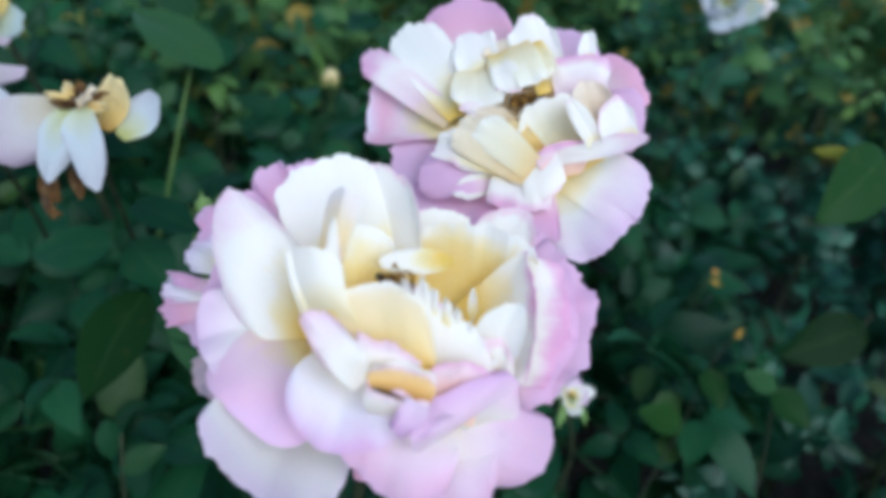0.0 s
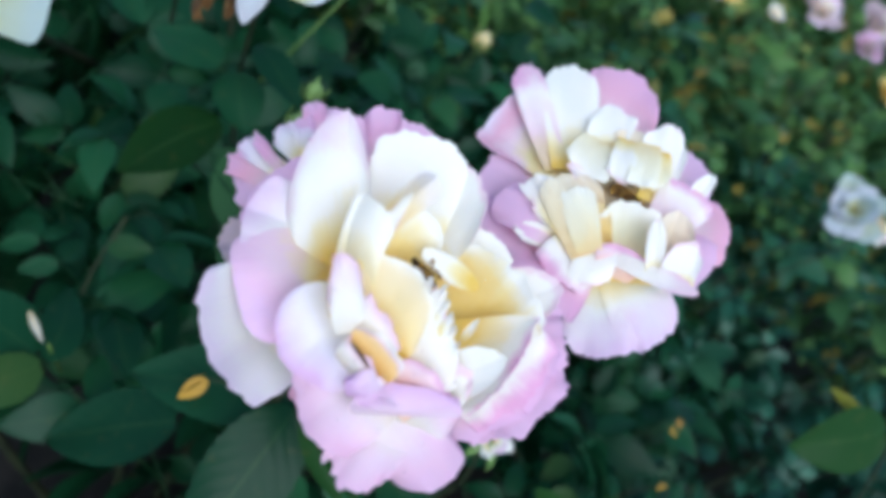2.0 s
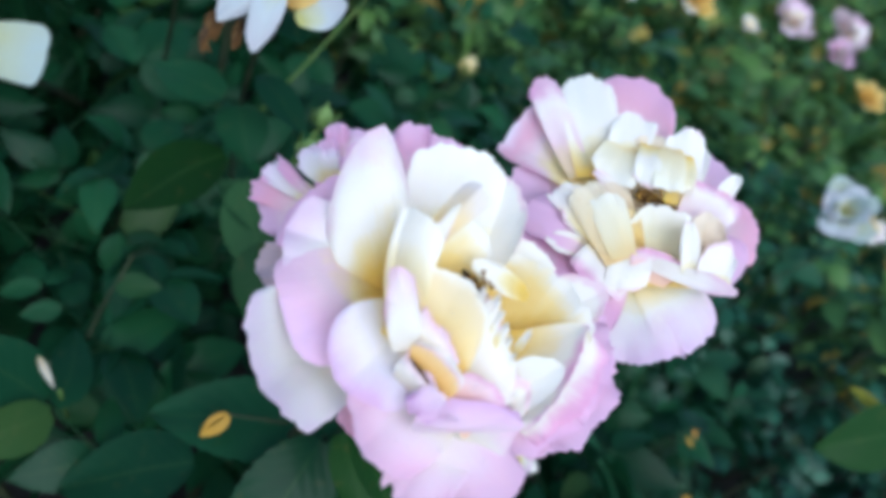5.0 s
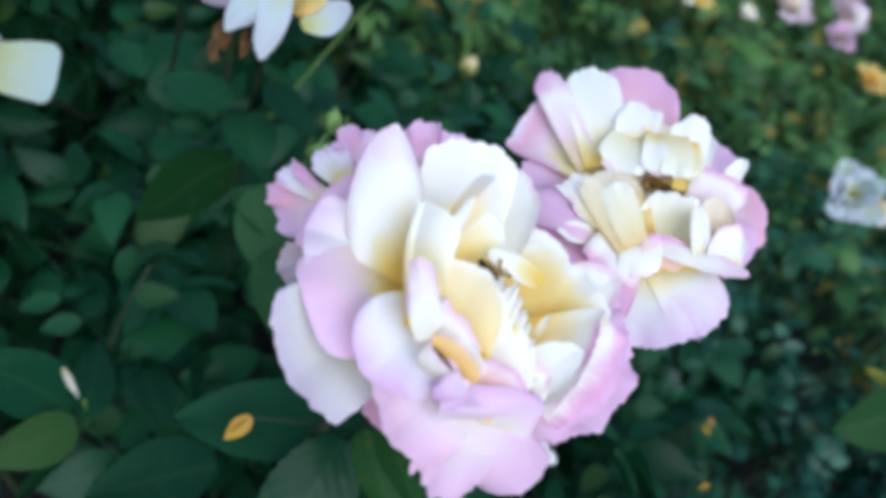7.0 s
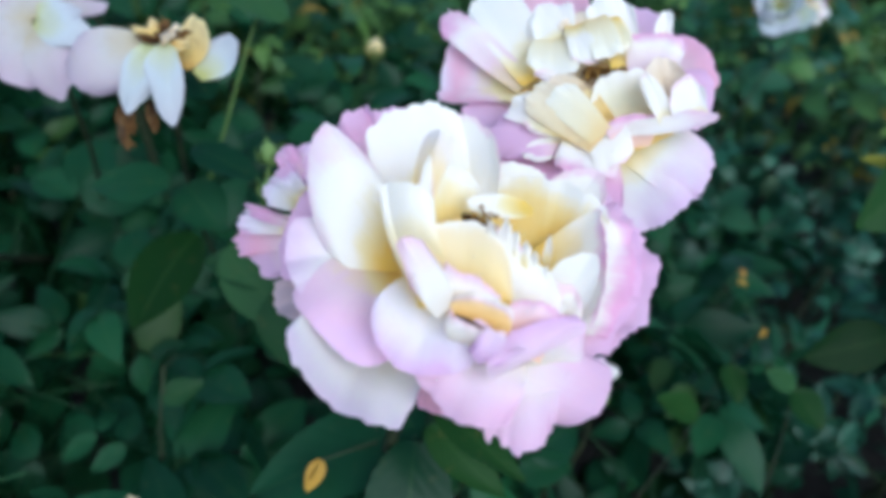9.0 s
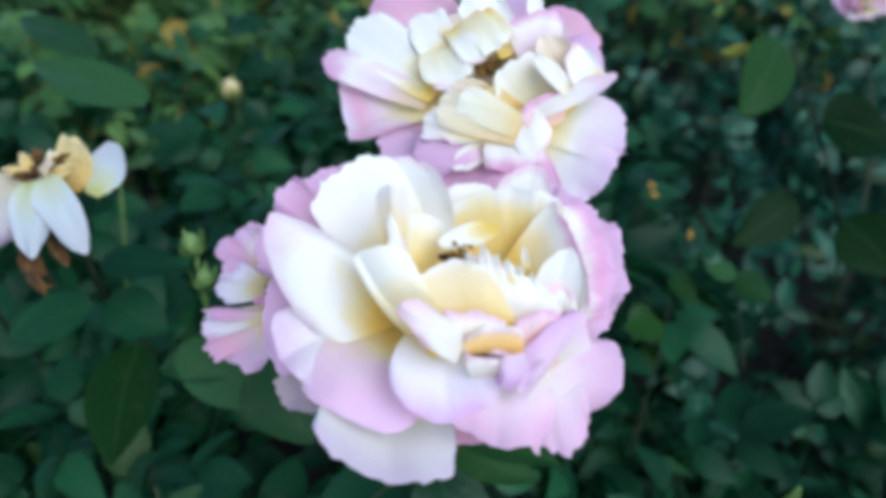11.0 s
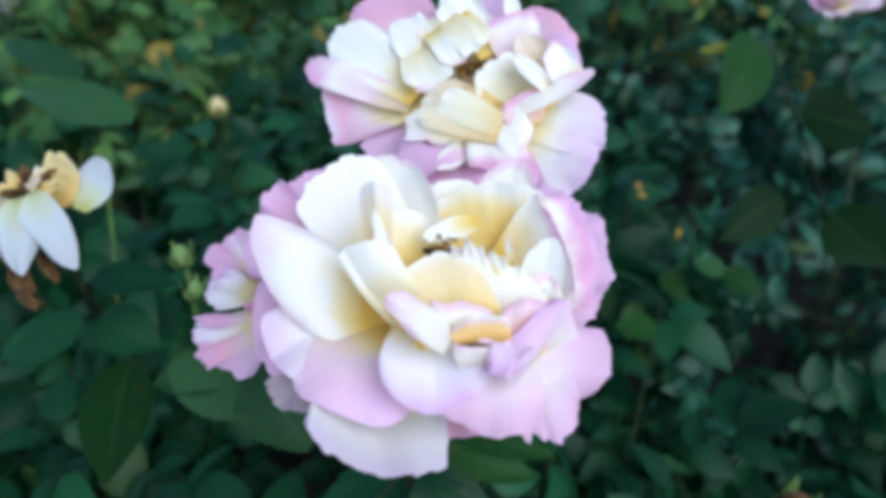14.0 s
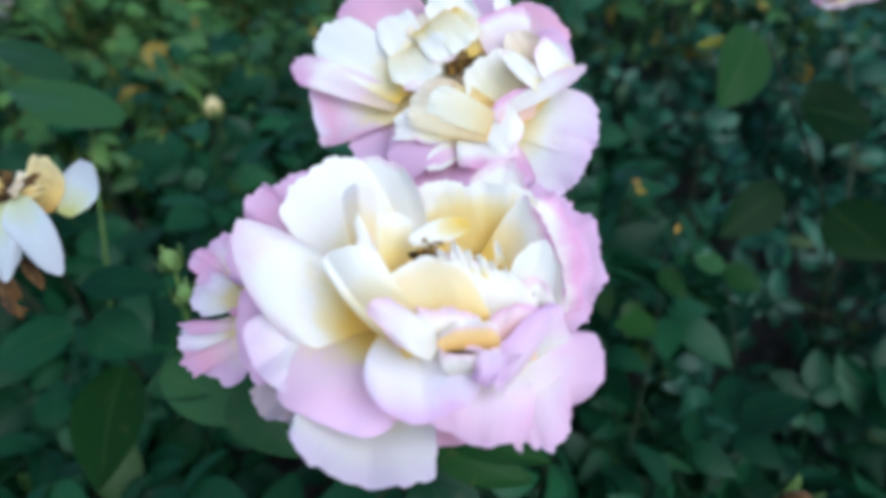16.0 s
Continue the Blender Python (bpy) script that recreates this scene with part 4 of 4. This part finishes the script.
small_rose((0.234, 0.969, 0.767), (0.3, -0.6, 0.6), 0.026, ["cream", "gold", "pale"], "small cream and gold rose beside a white one", (0.2, 0.98, 0.4), 10, 12)
small_rose((-0.320, 1.557, 0.736), UP, 0.060, ["gold", "cream", "gold"], "yellow rose with loose open petals", (-0.3, 1.6, 0.4), 12, 13)
small_rose((-0.139, 1.735, 0.826), UP, 0.065, ["dusty", "pale"], "dusty pink rose in the far bed", (-0.13, 1.7, 0.4), 16, 14)
small_rose((-0.038, 1.986, 0.869), UP, 0.065, ["dusty", "blush"], "dusty pink rose in the far bed", (0.0, 1.9, 0.4), 16, 15)
small_rose((-0.003, 1.897, 0.826), UP, 0.050, ["dusty", "pink"], "dusty pink rose in the far bed", (0.02, 1.8, 0.4), 14, 16)
small_rose((-0.186, 1.555, 0.774), UP, 0.024, ["white", "blush"], "half-open pale rose bud on a shoot", (-0.2, 1.6, 0.4), 8, 17)
small_rose((-0.452, 1.523, 0.651), UP, 0.030, ["white", "pale"], "half-open pale rose bud on a shoot", (-0.4, 1.6, 0.4), 8, 18)
small_rose((0.110, 1.543, 0.830), UP, 0.045, ["gold", "gold"], "golden rose in the far bed", (0.1, 1.5, 0.4), 12, 19)
small_rose((0.481, 0.687, 0.747), (-0.1, -0.3, 0.9), 0.050, ["blush", "pale", "pink"], "pale pink rose on a tall shoot", (0.459, 0.459, 0.531), 14, 20)
small_rose((-1.082, 1.469, 0.496), UP, 0.045, ["dusty", "pale"], "pale faded rose deep in the bed", (-1.0, 1.4, 0.4), 12, 21)
small_rose((-0.875, 1.563, 0.450), UP, 0.035, ["white", "dusty"], "small white rose deep in the bed", (-0.8, 1.6, 0.4), 10, 22)
small_rose((0.086, 0.225, 0.617), (0.2, -0.3, 0.9), 0.018, ["white", "pale"], "small white rose low in the bush", (0.09, 0.24, 0.35), 9, 23)


# ---- foliage ----
def leaflet(length, width, droop, fold, rows, teeth, rng):
    """A pointed, toothed leaflet along +y, folded at its rib, thin but closed at the rib only."""
    verts, uvs, faces = [], [], []
    twist = rng.uniform(-0.25, 0.25)
    for j in range(rows + 1):
        v = j / rows
        w = width / 2 * math.sin(math.pi * min(1.0, 0.06 + 0.94 * v ** 0.82)) ** 0.8
        if teeth and 0 < j < rows:
            w *= 1.025 if j % 2 else 0.975
        z = -droop * v * v * length
        for u in (-1.0, -0.5, 0.0, 0.5, 1.0) if teeth else (-1.0, 0.0, 1.0):
            x = w * u
            verts.append(Vector((x + twist * v * v * width * 0.4, v * length, z + fold * abs(x) - 0.35 * droop * (x * x) / width + 0.015 * length * math.sin(5 * v + 4 * u))))
            uvs.append((u / 2 + 0.5, v))
    n = 5 if teeth else 3
    for j in range(rows):
        for i in range(n - 1):
            faces.append((j * n + i, j * n + i + 1, (j + 1) * n + i + 1, (j + 1) * n + i))
    return verts, uvs, faces


def compound(scale, fine, seed, count=5):
    """A rose leaf: leaflets in pairs along a thin stalk, with one at its end."""
    rng = random.Random(seed)
    verts, uvs, faces = [], [], []
    total = scale * 0.115

    def add(v, u, f):
        faces.extend(tuple(i + len(verts) for i in q) for q in f)
        verts.extend(v)
        uvs.extend(u)

    stalk_v, stalk_f = tube([(0, -0.35 * total, 0.004), (0, 0.3 * total, 0.003), (0, total, 0)], [0.0011 * scale, 0.0009 * scale, 0.0006 * scale], 4 if fine else 3)
    add(stalk_v, [(0.5, 0.5)] * len(stalk_v), stalk_f)
    places = [(total, 0)] + [(total * (0.92 - 0.42 * (k // 2)), 1 if k % 2 else -1) for k in range(count - 1)]
    for at, s in places:
        ln = scale * (0.075 if s == 0 else 0.062 if at > 0.6 * total else 0.050) * rng.uniform(0.88, 1.12)
        v, u, f = leaflet(ln, ln * rng.uniform(0.54, 0.74), rng.uniform(0.10, 0.55), rng.uniform(0.1, 0.6), 12 if fine else 6, fine, rng)
        turn = Matrix.Rotation(-s * radians(rng.uniform(48, 72)), 3, "Z") @ Matrix.Rotation(s * rng.uniform(-0.25, 0.35), 3, "Y") @ Matrix.Rotation(rng.uniform(-0.25, 0.15), 3, "X")
        add([turn @ p + Vector((s * 0.003, at, 0)) for p in v], u, f)
    return verts, uvs, faces


FINE = [compound(s, True, 40 + k, c) for k, (s, c) in enumerate(((1.0, 5), (1.08, 5), (0.9, 5), (1.15, 3), (1.0, 7), (0.85, 3)))]
COARSE = [compound(s, False, 60 + k, c) for k, (s, c) in enumerate(((1.0, 5), (1.1, 5), (0.9, 7), (1.05, 3)))]
FINE_MESH = {}
for kind in (LEAF, SHINY_LEAF, MID_LIT_LEAF, FAR_LIT_LEAF):
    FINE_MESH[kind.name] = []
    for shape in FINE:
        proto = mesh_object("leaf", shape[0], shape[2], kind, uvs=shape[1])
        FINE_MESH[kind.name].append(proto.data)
        bpy.data.objects.remove(proto)


def leaf_turn(normal, heading):
    """A turn that lays a leaf's face along the normal, its tip towards the heading."""
    z = Vector(normal).normalized()
    y = (Vector(heading) - z * z.dot(Vector(heading))).normalized()
    return Matrix((y.cross(z), y, z)).transposed()


def canopy(x, y):
    """The height of the leaves over the bed."""
    h = 0.50 + 0.10 * noise.noise((x * 2.3, y * 2.3, 0.0)) + 0.05 * noise.noise((x * 6, y * 6, 3.0))
    h -= 0.10 * max(0.0, min(1.0, (x + 0.05) / 0.35)) * max(0.0, 1.0 - max(0.0, y - 0.6) / 0.8)
    h += 0.16 * max(0.0, min(1.0, (y - 1.0) / 1.2)) + 0.35 * max(0.0, min(1.0, (y - 2.4) / 1.5))
    return h


# openings cut along the camera's sight lines; the dark ground shows through the leaves
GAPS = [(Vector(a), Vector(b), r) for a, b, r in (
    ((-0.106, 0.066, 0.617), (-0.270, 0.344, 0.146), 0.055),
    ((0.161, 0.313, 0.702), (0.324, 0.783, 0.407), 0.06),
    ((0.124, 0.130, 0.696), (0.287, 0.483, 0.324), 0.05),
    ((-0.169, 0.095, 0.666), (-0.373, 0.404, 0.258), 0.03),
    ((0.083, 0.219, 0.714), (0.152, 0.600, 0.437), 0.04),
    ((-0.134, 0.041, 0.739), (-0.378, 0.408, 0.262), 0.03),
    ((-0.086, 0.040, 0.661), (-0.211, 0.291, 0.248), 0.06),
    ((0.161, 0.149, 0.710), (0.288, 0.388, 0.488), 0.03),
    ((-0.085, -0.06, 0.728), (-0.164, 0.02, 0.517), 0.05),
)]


def in_gap(p):
    if noise.noise((p.x * 7, p.y * 7, 9.0)) > (0.28 if p.x > 0.08 else 0.32):
        return True
    for a, b, r in GAPS:
        s = max(0.0, min(1.0, (p - a).dot(b - a) / (b - a).length_squared))
        if (p - a.lerp(b, s)).length < r:
            return True
    return False


def rose_bush(bx, by, size, near, seed):
    """One bush: canes from the ground, leaves spread over its crown."""
    rng = random.Random(seed)
    # dark leaf in front; lighter leaf colours put in the stronger light further back
    kind = SHINY_LEAF if bx > 0.1 and 0.35 < by < 1.45 else LEAF if by < 1.0 else FAR_LIT_LEAF if by > 1.5 or bx < -0.35 else MID_LIT_LEAF
    bush = new("rose_bush", None)
    bush.location = (bx, by, 0)
    bush.empty_display_size = 0.05
    tagged(bush, "dense rose bush with dark green toothed leaves" if kind == LEAF else "rose bush with small shiny leaves, sky glint put into their blue-green" if kind == SHINY_LEAF else "rose bush further back in the bed, brighter light put into its yellow-flecked green leaves", "bush", group="rose bushes of the bed")
    for _ in range(7 if near else 4):
        x, y = rng.uniform(-0.45, 0.45) * size, rng.uniform(-0.45, 0.45) * size
        top = canopy(bx + x, by + y) - 0.03
        v, f = tube(bowed((x * 0.25, y * 0.25, -0.02), (x, y, top), 0.05, 9, rng.random()), [0.0065 - 0.0004 * i for i in range(10)], 6)
        mesh_object("cane", v, f, CANE, bush)
    total = int((290 if near else 240) * size * size / 0.30)
    parts = 150 if near else 40
    verts, uvs, faces = [], [], []
    for k in range(total):
        x, y = rng.uniform(-0.6, 0.6) * size, rng.uniform(-0.6, 0.6) * size
        deep = rng.random() ** 1.6
        z = canopy(bx + x, by + y) - 0.26 * deep + rng.gauss(0, 0.015)
        if in_gap(Vector((bx + x, by + y, z))):
            continue
        if bx + x > 0.10 and by + y < 1.2 and rng.random() < 0.05:
            continue
        heading = Vector((x + rng.gauss(0, 0.25), y + rng.gauss(0, 0.25), rng.gauss(-0.05, 0.12)))
        normal = Vector((rng.gauss(0, 0.95) + 0.5 * x, rng.gauss(-0.12, 0.95) + 0.5 * y, 1))
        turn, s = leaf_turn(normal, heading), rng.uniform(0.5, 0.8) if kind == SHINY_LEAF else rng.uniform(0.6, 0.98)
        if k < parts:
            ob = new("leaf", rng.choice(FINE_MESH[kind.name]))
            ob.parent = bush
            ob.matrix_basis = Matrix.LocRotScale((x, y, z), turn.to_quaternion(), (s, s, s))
        else:
            sv, su, sf = rng.choice(COARSE)
            faces += [tuple(i + len(verts) for i in q) for q in sf]
            at = Vector((x, y, z))
            verts += [turn @ (p * s) + at for p in sv]
            uvs += su
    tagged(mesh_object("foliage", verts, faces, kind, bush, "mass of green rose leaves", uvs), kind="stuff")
    return bush


def blade(parent, base, tip, width, material=LEAF, tilt=0.0, droop=0.12, seed=0):
    """One broad leaflet from its stalk end to its tip, in world metres. tilt: degrees about its length."""
    rng = random.Random(seed)
    base, tip = Vector(base), Vector(tip)
    way = tip - base
    verts, uvs, faces = leaflet(way.length, width, droop, 0.16, 26, True, rng)
    turn = leaf_turn(Matrix.Rotation(radians(tilt), 3, way.normalized()) @ Vector((0.0, -0.45, 0.9)), way)
    inv = parent.matrix_world.inverted()
    return mesh_object("leaf", [inv @ (turn @ p + base) for p in verts], faces, material, parent, uvs=uvs)


def shoot(label, points, radius=0.0022, material=STEM, thorns=0):
    """A bare shoot through the given places; leaves and buds are added to it."""
    ob = new("rose_shoot", None)
    ob.location = points[0]
    ob.empty_display_size = 0.02
    bpy.context.view_layer.update()
    tagged(ob, label, "shoot", group="leafy shoots")
    here = Vector(points[0])
    pts = [Vector(p) - here for p in points]
    fine = []
    for i in range(len(pts) - 1):
        fine += [pts[i].lerp(pts[i + 1], k / 4) for k in range(4)]
    fine.append(pts[-1])
    for _ in range(3):
        fine = [fine[0]] + [(fine[i - 1] + 2 * fine[i] + fine[i + 1]) / 4 for i in range(1, len(fine) - 1)] + [fine[-1]]
    v, f = tube(fine, [radius * (1.4 - 0.5 * i / len(fine)) for i in range(len(fine))], 7)
    stem = mesh_object("stem", v, f, material, ob)
    for k in range(thorns):
        at = fine[1 + (k * 5) % (len(fine) - 2)].lerp(fine[2 + (k * 5) % (len(fine) - 2)], 0.37 * k % 1.0)
        out = Vector((math.cos(2.4 * k), math.sin(2.4 * k), -0.35)).normalized()
        v, f = tube([at, at + out * radius * 1.8, at + out * radius * 3.6 + Vector((0, 0, -radius))], [radius * 1.1, radius * 0.6, radius * 0.1], 5)
        mesh_object("thorn", v, f, material, stem)
    return ob


def bud(parent, place, axis, size, kind="cream", seed=0):
    """A closed bud: wrapped petals in a green calyx."""
    rng = random.Random(seed)
    turn = Vector(axis).to_track_quat("Z", "Y").to_matrix().to_4x4()
    local = parent.matrix_world.inverted() @ Matrix.Translation(place) @ turn
    rings = ((0.0, 0.12), (0.15, 0.34), (0.4, 0.42), (0.7, 0.34), (0.9, 0.18), (1.0, 0.05))
    verts, faces, uvs, n = [], [], [], 12
    for z, r in rings:
        for k in range(n):
            a = math.tau * k / n + z * 1.2
            rr = r * (1 + 0.12 * math.sin(3 * a))
            verts.append(local @ Vector((size * rr * math.cos(a), size * rr * math.sin(a), size * z)))
            uvs.append((k / n, 0.3 + 0.7 * z))
    for j in range(len(rings) - 1):
        faces += [(j * n + k, j * n + (k + 1) % n, (j + 1) * n + (k + 1) % n, (j + 1) * n + k) for k in range(n)]
    faces.append(tuple((len(rings) - 1) * n + k for k in range(n)))
    if kind:
        head = mesh_object("bud", verts, faces, PETALS[kind], parent, "closed cream bud", uvs)
    else:
        head = mesh_object("bud", verts, faces, SEPAL, parent, "hard green bud", uvs)
    for k in range(5):
        a = math.tau * k / 5 + rng.random()
        out, wide = Vector((math.cos(a), math.sin(a), 0)), Vector((-math.sin(a), math.cos(a), 0))
        line = [(0.2, -0.05, 0.12), (0.46, 0.2, 0.2), (0.52, 0.55, 0.13), (0.62, 0.9, 0.02)]
        vs = [local @ (size * (out * (r + 0.03 * t) + Vector((0, 0, z)) + wide * s * w)) for t in (0, 1) for r, z, w in line for s in (-1, 1)]
        fs = [(2 * i, 2 * i + 1, 2 * i + 3, 2 * i + 2) for i in range(3)] + [(10 + 2 * i, 11 + 2 * i, 9 + 2 * i, 8 + 2 * i) for i in range(3)]
        mesh_object("sepal", vs, fs, SEPAL, head)


# leaves on the stems of the roses
bpy.context.view_layer.update()
blade(open_rose, (-0.004, 0.028, 0.748), (0.040, 0.021, 0.722), 0.019, OLIVE_LEAF, tilt=-25, seed=1)
blade(open_rose, (-0.020, 0.086, 0.649), (-0.060, 0.054, 0.553), 0.055, tilt=22, seed=2)
blade(open_rose, (-0.014, 0.069, 0.658), (-0.007, 0.023, 0.563), 0.055, LEAF, tilt=-25, seed=3)
blade(open_rose, (-0.008, 0.057, 0.692), (0.044, 0.046, 0.679), 0.022, OLIVE_LEAF, seed=4)
blade(open_rose, (-0.066, 0.061, 0.531), (-0.087, 0.021, 0.452), 0.06, tilt=25, seed=5)
# the light falling on these two leaves is put into their brighter green
blade(ragged_rose, (-0.140, 0.133, 0.681), (-0.184, 0.137, 0.640), 0.036, BRIGHT_LEAF, seed=6)
blade(ragged_rose, (-0.117, 0.102, 0.705), (-0.094, 0.089, 0.654), 0.05, BRIGHT_LEAF, seed=7)
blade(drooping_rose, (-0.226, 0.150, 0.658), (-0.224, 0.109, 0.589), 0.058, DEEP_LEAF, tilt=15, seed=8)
blade(drooping_rose, (-0.254, 0.158, 0.687), (-0.301, 0.153, 0.651), 0.034, seed=9)
blade(drooping_rose, (-0.248, 0.177, 0.711), (-0.192, 0.175, 0.722), 0.03, tilt=-15, seed=10)
blade(drooping_rose, (-0.254, 0.175, 0.676), (-0.209, 0.162, 0.657), 0.038, seed=11)
blade(drooping_rose, (-0.231, 0.152, 0.786), (-0.207, 0.147, 0.775), 0.03, seed=12)

# shoots that stand out of the bed
# a lit leaf, its light put into the brighter green
blade(ragged_rose, (-0.185, 0.126, 0.680), (-0.112, 0.094, 0.670), 0.042, BRIGHT_LEAF, tilt=25, seed=13)
low_stem = shoot("yellow-green thorny shoot low in the bush", [(-0.195, 0.061, 0.506), (-0.197, 0.065, 0.545), (-0.199, 0.071, 0.570), (-0.206, 0.084, 0.590)], 0.0010, CANE, 9)
blade(low_stem, (-0.199, 0.071, 0.570), (-0.181, 0.080, 0.594), 0.02, BRIGHT_LEAF, seed=14)
tall = shoot("upright green shoot with one broad leaf at its top", [(-0.275, 0.225, 0.628), (-0.269, 0.243, 0.684), (-0.271, 0.272, 0.739), (-0.274, 0.294, 0.768)], 0.0012)
blade(tall, (-0.241, 0.278, 0.778), (-0.346, 0.326, 0.765), 0.042, BRIGHT_LEAF, tilt=10, seed=20)
blade(tall, (-0.319, 0.362, 0.776), (-0.406, 0.413, 0.799), 0.035, BRIGHT_LEAF, tilt=10, seed=21)
bud_shoot = shoot("thin shoot with a half-closed cream bud", [(-0.365, 0.773, 0.411), (-0.377, 0.810, 0.477), (-0.390, 0.838, 0.515)], 0.0022)
bud(bud_shoot, (-0.390, 0.836, 0.512), (-0.05, -0.1, 1), 0.034, "amber", 1)
blade(bud_shoot, (-0.377, 0.810, 0.477), (-0.379, 0.753, 0.434), 0.045, BRIGHT_LEAF, seed=22)
hips = shoot("short shoot with hard green buds and small leaves", [(-0.153, 0.118, 0.696), (-0.154, 0.120, 0.731), (-0.157, 0.131, 0.761)], 0.0015)
bud(hips, (-0.157, 0.130, 0.761), (-0.1, 0.0, 1), 0.014, "", 2)
bud(hips, (-0.151, 0.119, 0.746), (0.2, 0.0, 1), 0.013, "", 3)
blade(hips, (-0.154, 0.120, 0.731), (-0.157, 0.125, 0.754), 0.009, BRIGHT_LEAF, seed=23)
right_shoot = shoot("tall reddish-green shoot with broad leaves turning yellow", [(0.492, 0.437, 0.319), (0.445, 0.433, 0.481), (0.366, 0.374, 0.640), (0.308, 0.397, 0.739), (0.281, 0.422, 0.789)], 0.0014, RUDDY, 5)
blade(right_shoot, (0.266, 0.412, 0.794), (0.222, 0.360, 0.742), 0.056, OLIVE_LEAF, tilt=-30, seed=24)
blade(right_shoot, (0.252, 0.413, 0.786), (0.218, 0.414, 0.780), 0.014, YELLOWING, seed=25)
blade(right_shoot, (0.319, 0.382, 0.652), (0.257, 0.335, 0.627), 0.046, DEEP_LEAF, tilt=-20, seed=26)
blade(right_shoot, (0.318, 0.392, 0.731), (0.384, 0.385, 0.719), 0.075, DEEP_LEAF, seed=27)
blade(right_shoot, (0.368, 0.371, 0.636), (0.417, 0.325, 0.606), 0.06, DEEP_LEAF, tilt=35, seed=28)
wilted = shoot("shoot with a brown dried seed head", [(0.288, 0.123, 0.446), (0.271, 0.131, 0.506)], 0.002)
bud(wilted, (0.271, 0.131, 0.506), (0.0, -0.2, 1), 0.030, "dry", 4)
for at, tip, wide in (((0.218, 0.493, 0.579), (0.230, 0.493, 0.576), 0.006), ((0.233, 0.389, 0.605), (0.230, 0.381, 0.596), 0.005), ((0.225, 0.529, 0.572), (0.232, 0.524, 0.565), 0.006)):
    twig = shoot("short brown twig with a small orange leaf", [Vector(at) - Vector((0.01, 0, 0.07)), at], 0.0008, CANE)
    blade(twig, at, tip, wide, TURNED, seed=33)
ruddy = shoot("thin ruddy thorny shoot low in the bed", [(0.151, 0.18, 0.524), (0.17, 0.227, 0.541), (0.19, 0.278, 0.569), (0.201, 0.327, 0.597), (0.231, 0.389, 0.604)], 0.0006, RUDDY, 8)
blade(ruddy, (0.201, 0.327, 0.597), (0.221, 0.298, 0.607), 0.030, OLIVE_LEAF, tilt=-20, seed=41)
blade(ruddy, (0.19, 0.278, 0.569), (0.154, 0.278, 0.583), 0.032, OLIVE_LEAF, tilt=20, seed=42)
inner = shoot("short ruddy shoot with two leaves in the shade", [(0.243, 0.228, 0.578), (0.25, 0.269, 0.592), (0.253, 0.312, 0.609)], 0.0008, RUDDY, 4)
blade(inner, (0.253, 0.312, 0.609), (0.23, 0.321, 0.622), 0.026, BRIGHT_LEAF, tilt=15, seed=43)
blade(inner, (0.253, 0.312, 0.609), (0.273, 0.291, 0.633), 0.034, OLIVE_LEAF, tilt=-15, seed=44)
left_low = shoot("low shoot with a small orange leaf", [(-0.028, 0.078, 0.641), (-0.060, 0.043, 0.639)], 0.0006, CANE)
blade(left_low, (-0.060, 0.043, 0.639), (-0.061, 0.031, 0.624), 0.011, TURNED, tilt=-25, droop=0.35, seed=30)
blade(left_low, (-0.060, 0.041, 0.639), (-0.061, 0.031, 0.630), 0.009, TURNED, tilt=55, droop=0.3, seed=34)
scrap = shoot("low shoot with a pale withered petal", [(-0.174, 0.057, 0.394), (-0.151, 0.01, 0.547)], 0.0010)
blade(scrap, (-0.174, 0.007, 0.558), (-0.152, 0.007, 0.55), 0.0046, PETALS["beige"], seed=31)

PITCH = 0.55
rng = random.Random(8)
for row in range(9):
    for col in range(-6, 7):
        bx, by = col * PITCH + rng.uniform(-0.08, 0.08), 0.12 + row * PITCH + rng.uniform(-0.08, 0.08)
        if abs(bx) > 2.75:
            continue
        rose_bush(bx, by, PITCH, row < 2 and abs(col) < 2, row * 31 + col + 500)

# the ground under the bed
gv, gf, N = [], [], 60
for j in range(N + 1):
    for i in range(N + 1):
        x, y = (i / N * 2 - 1), (j / N * 2 - 1)
        x, y = 60 * x * abs(x) ** 1.6, 60 * y * abs(y) ** 1.6
        gv.append((x, y, 0.03 * noise.noise((x * 3, y * 3, 0)) + 0.01 * noise.noise((x * 11, y * 11, 5))))
for j in range(N):
    for i in range(N):
        q = j * (N + 1) + i
        gf.append((q, q + 1, q + N + 2, q + N + 1))
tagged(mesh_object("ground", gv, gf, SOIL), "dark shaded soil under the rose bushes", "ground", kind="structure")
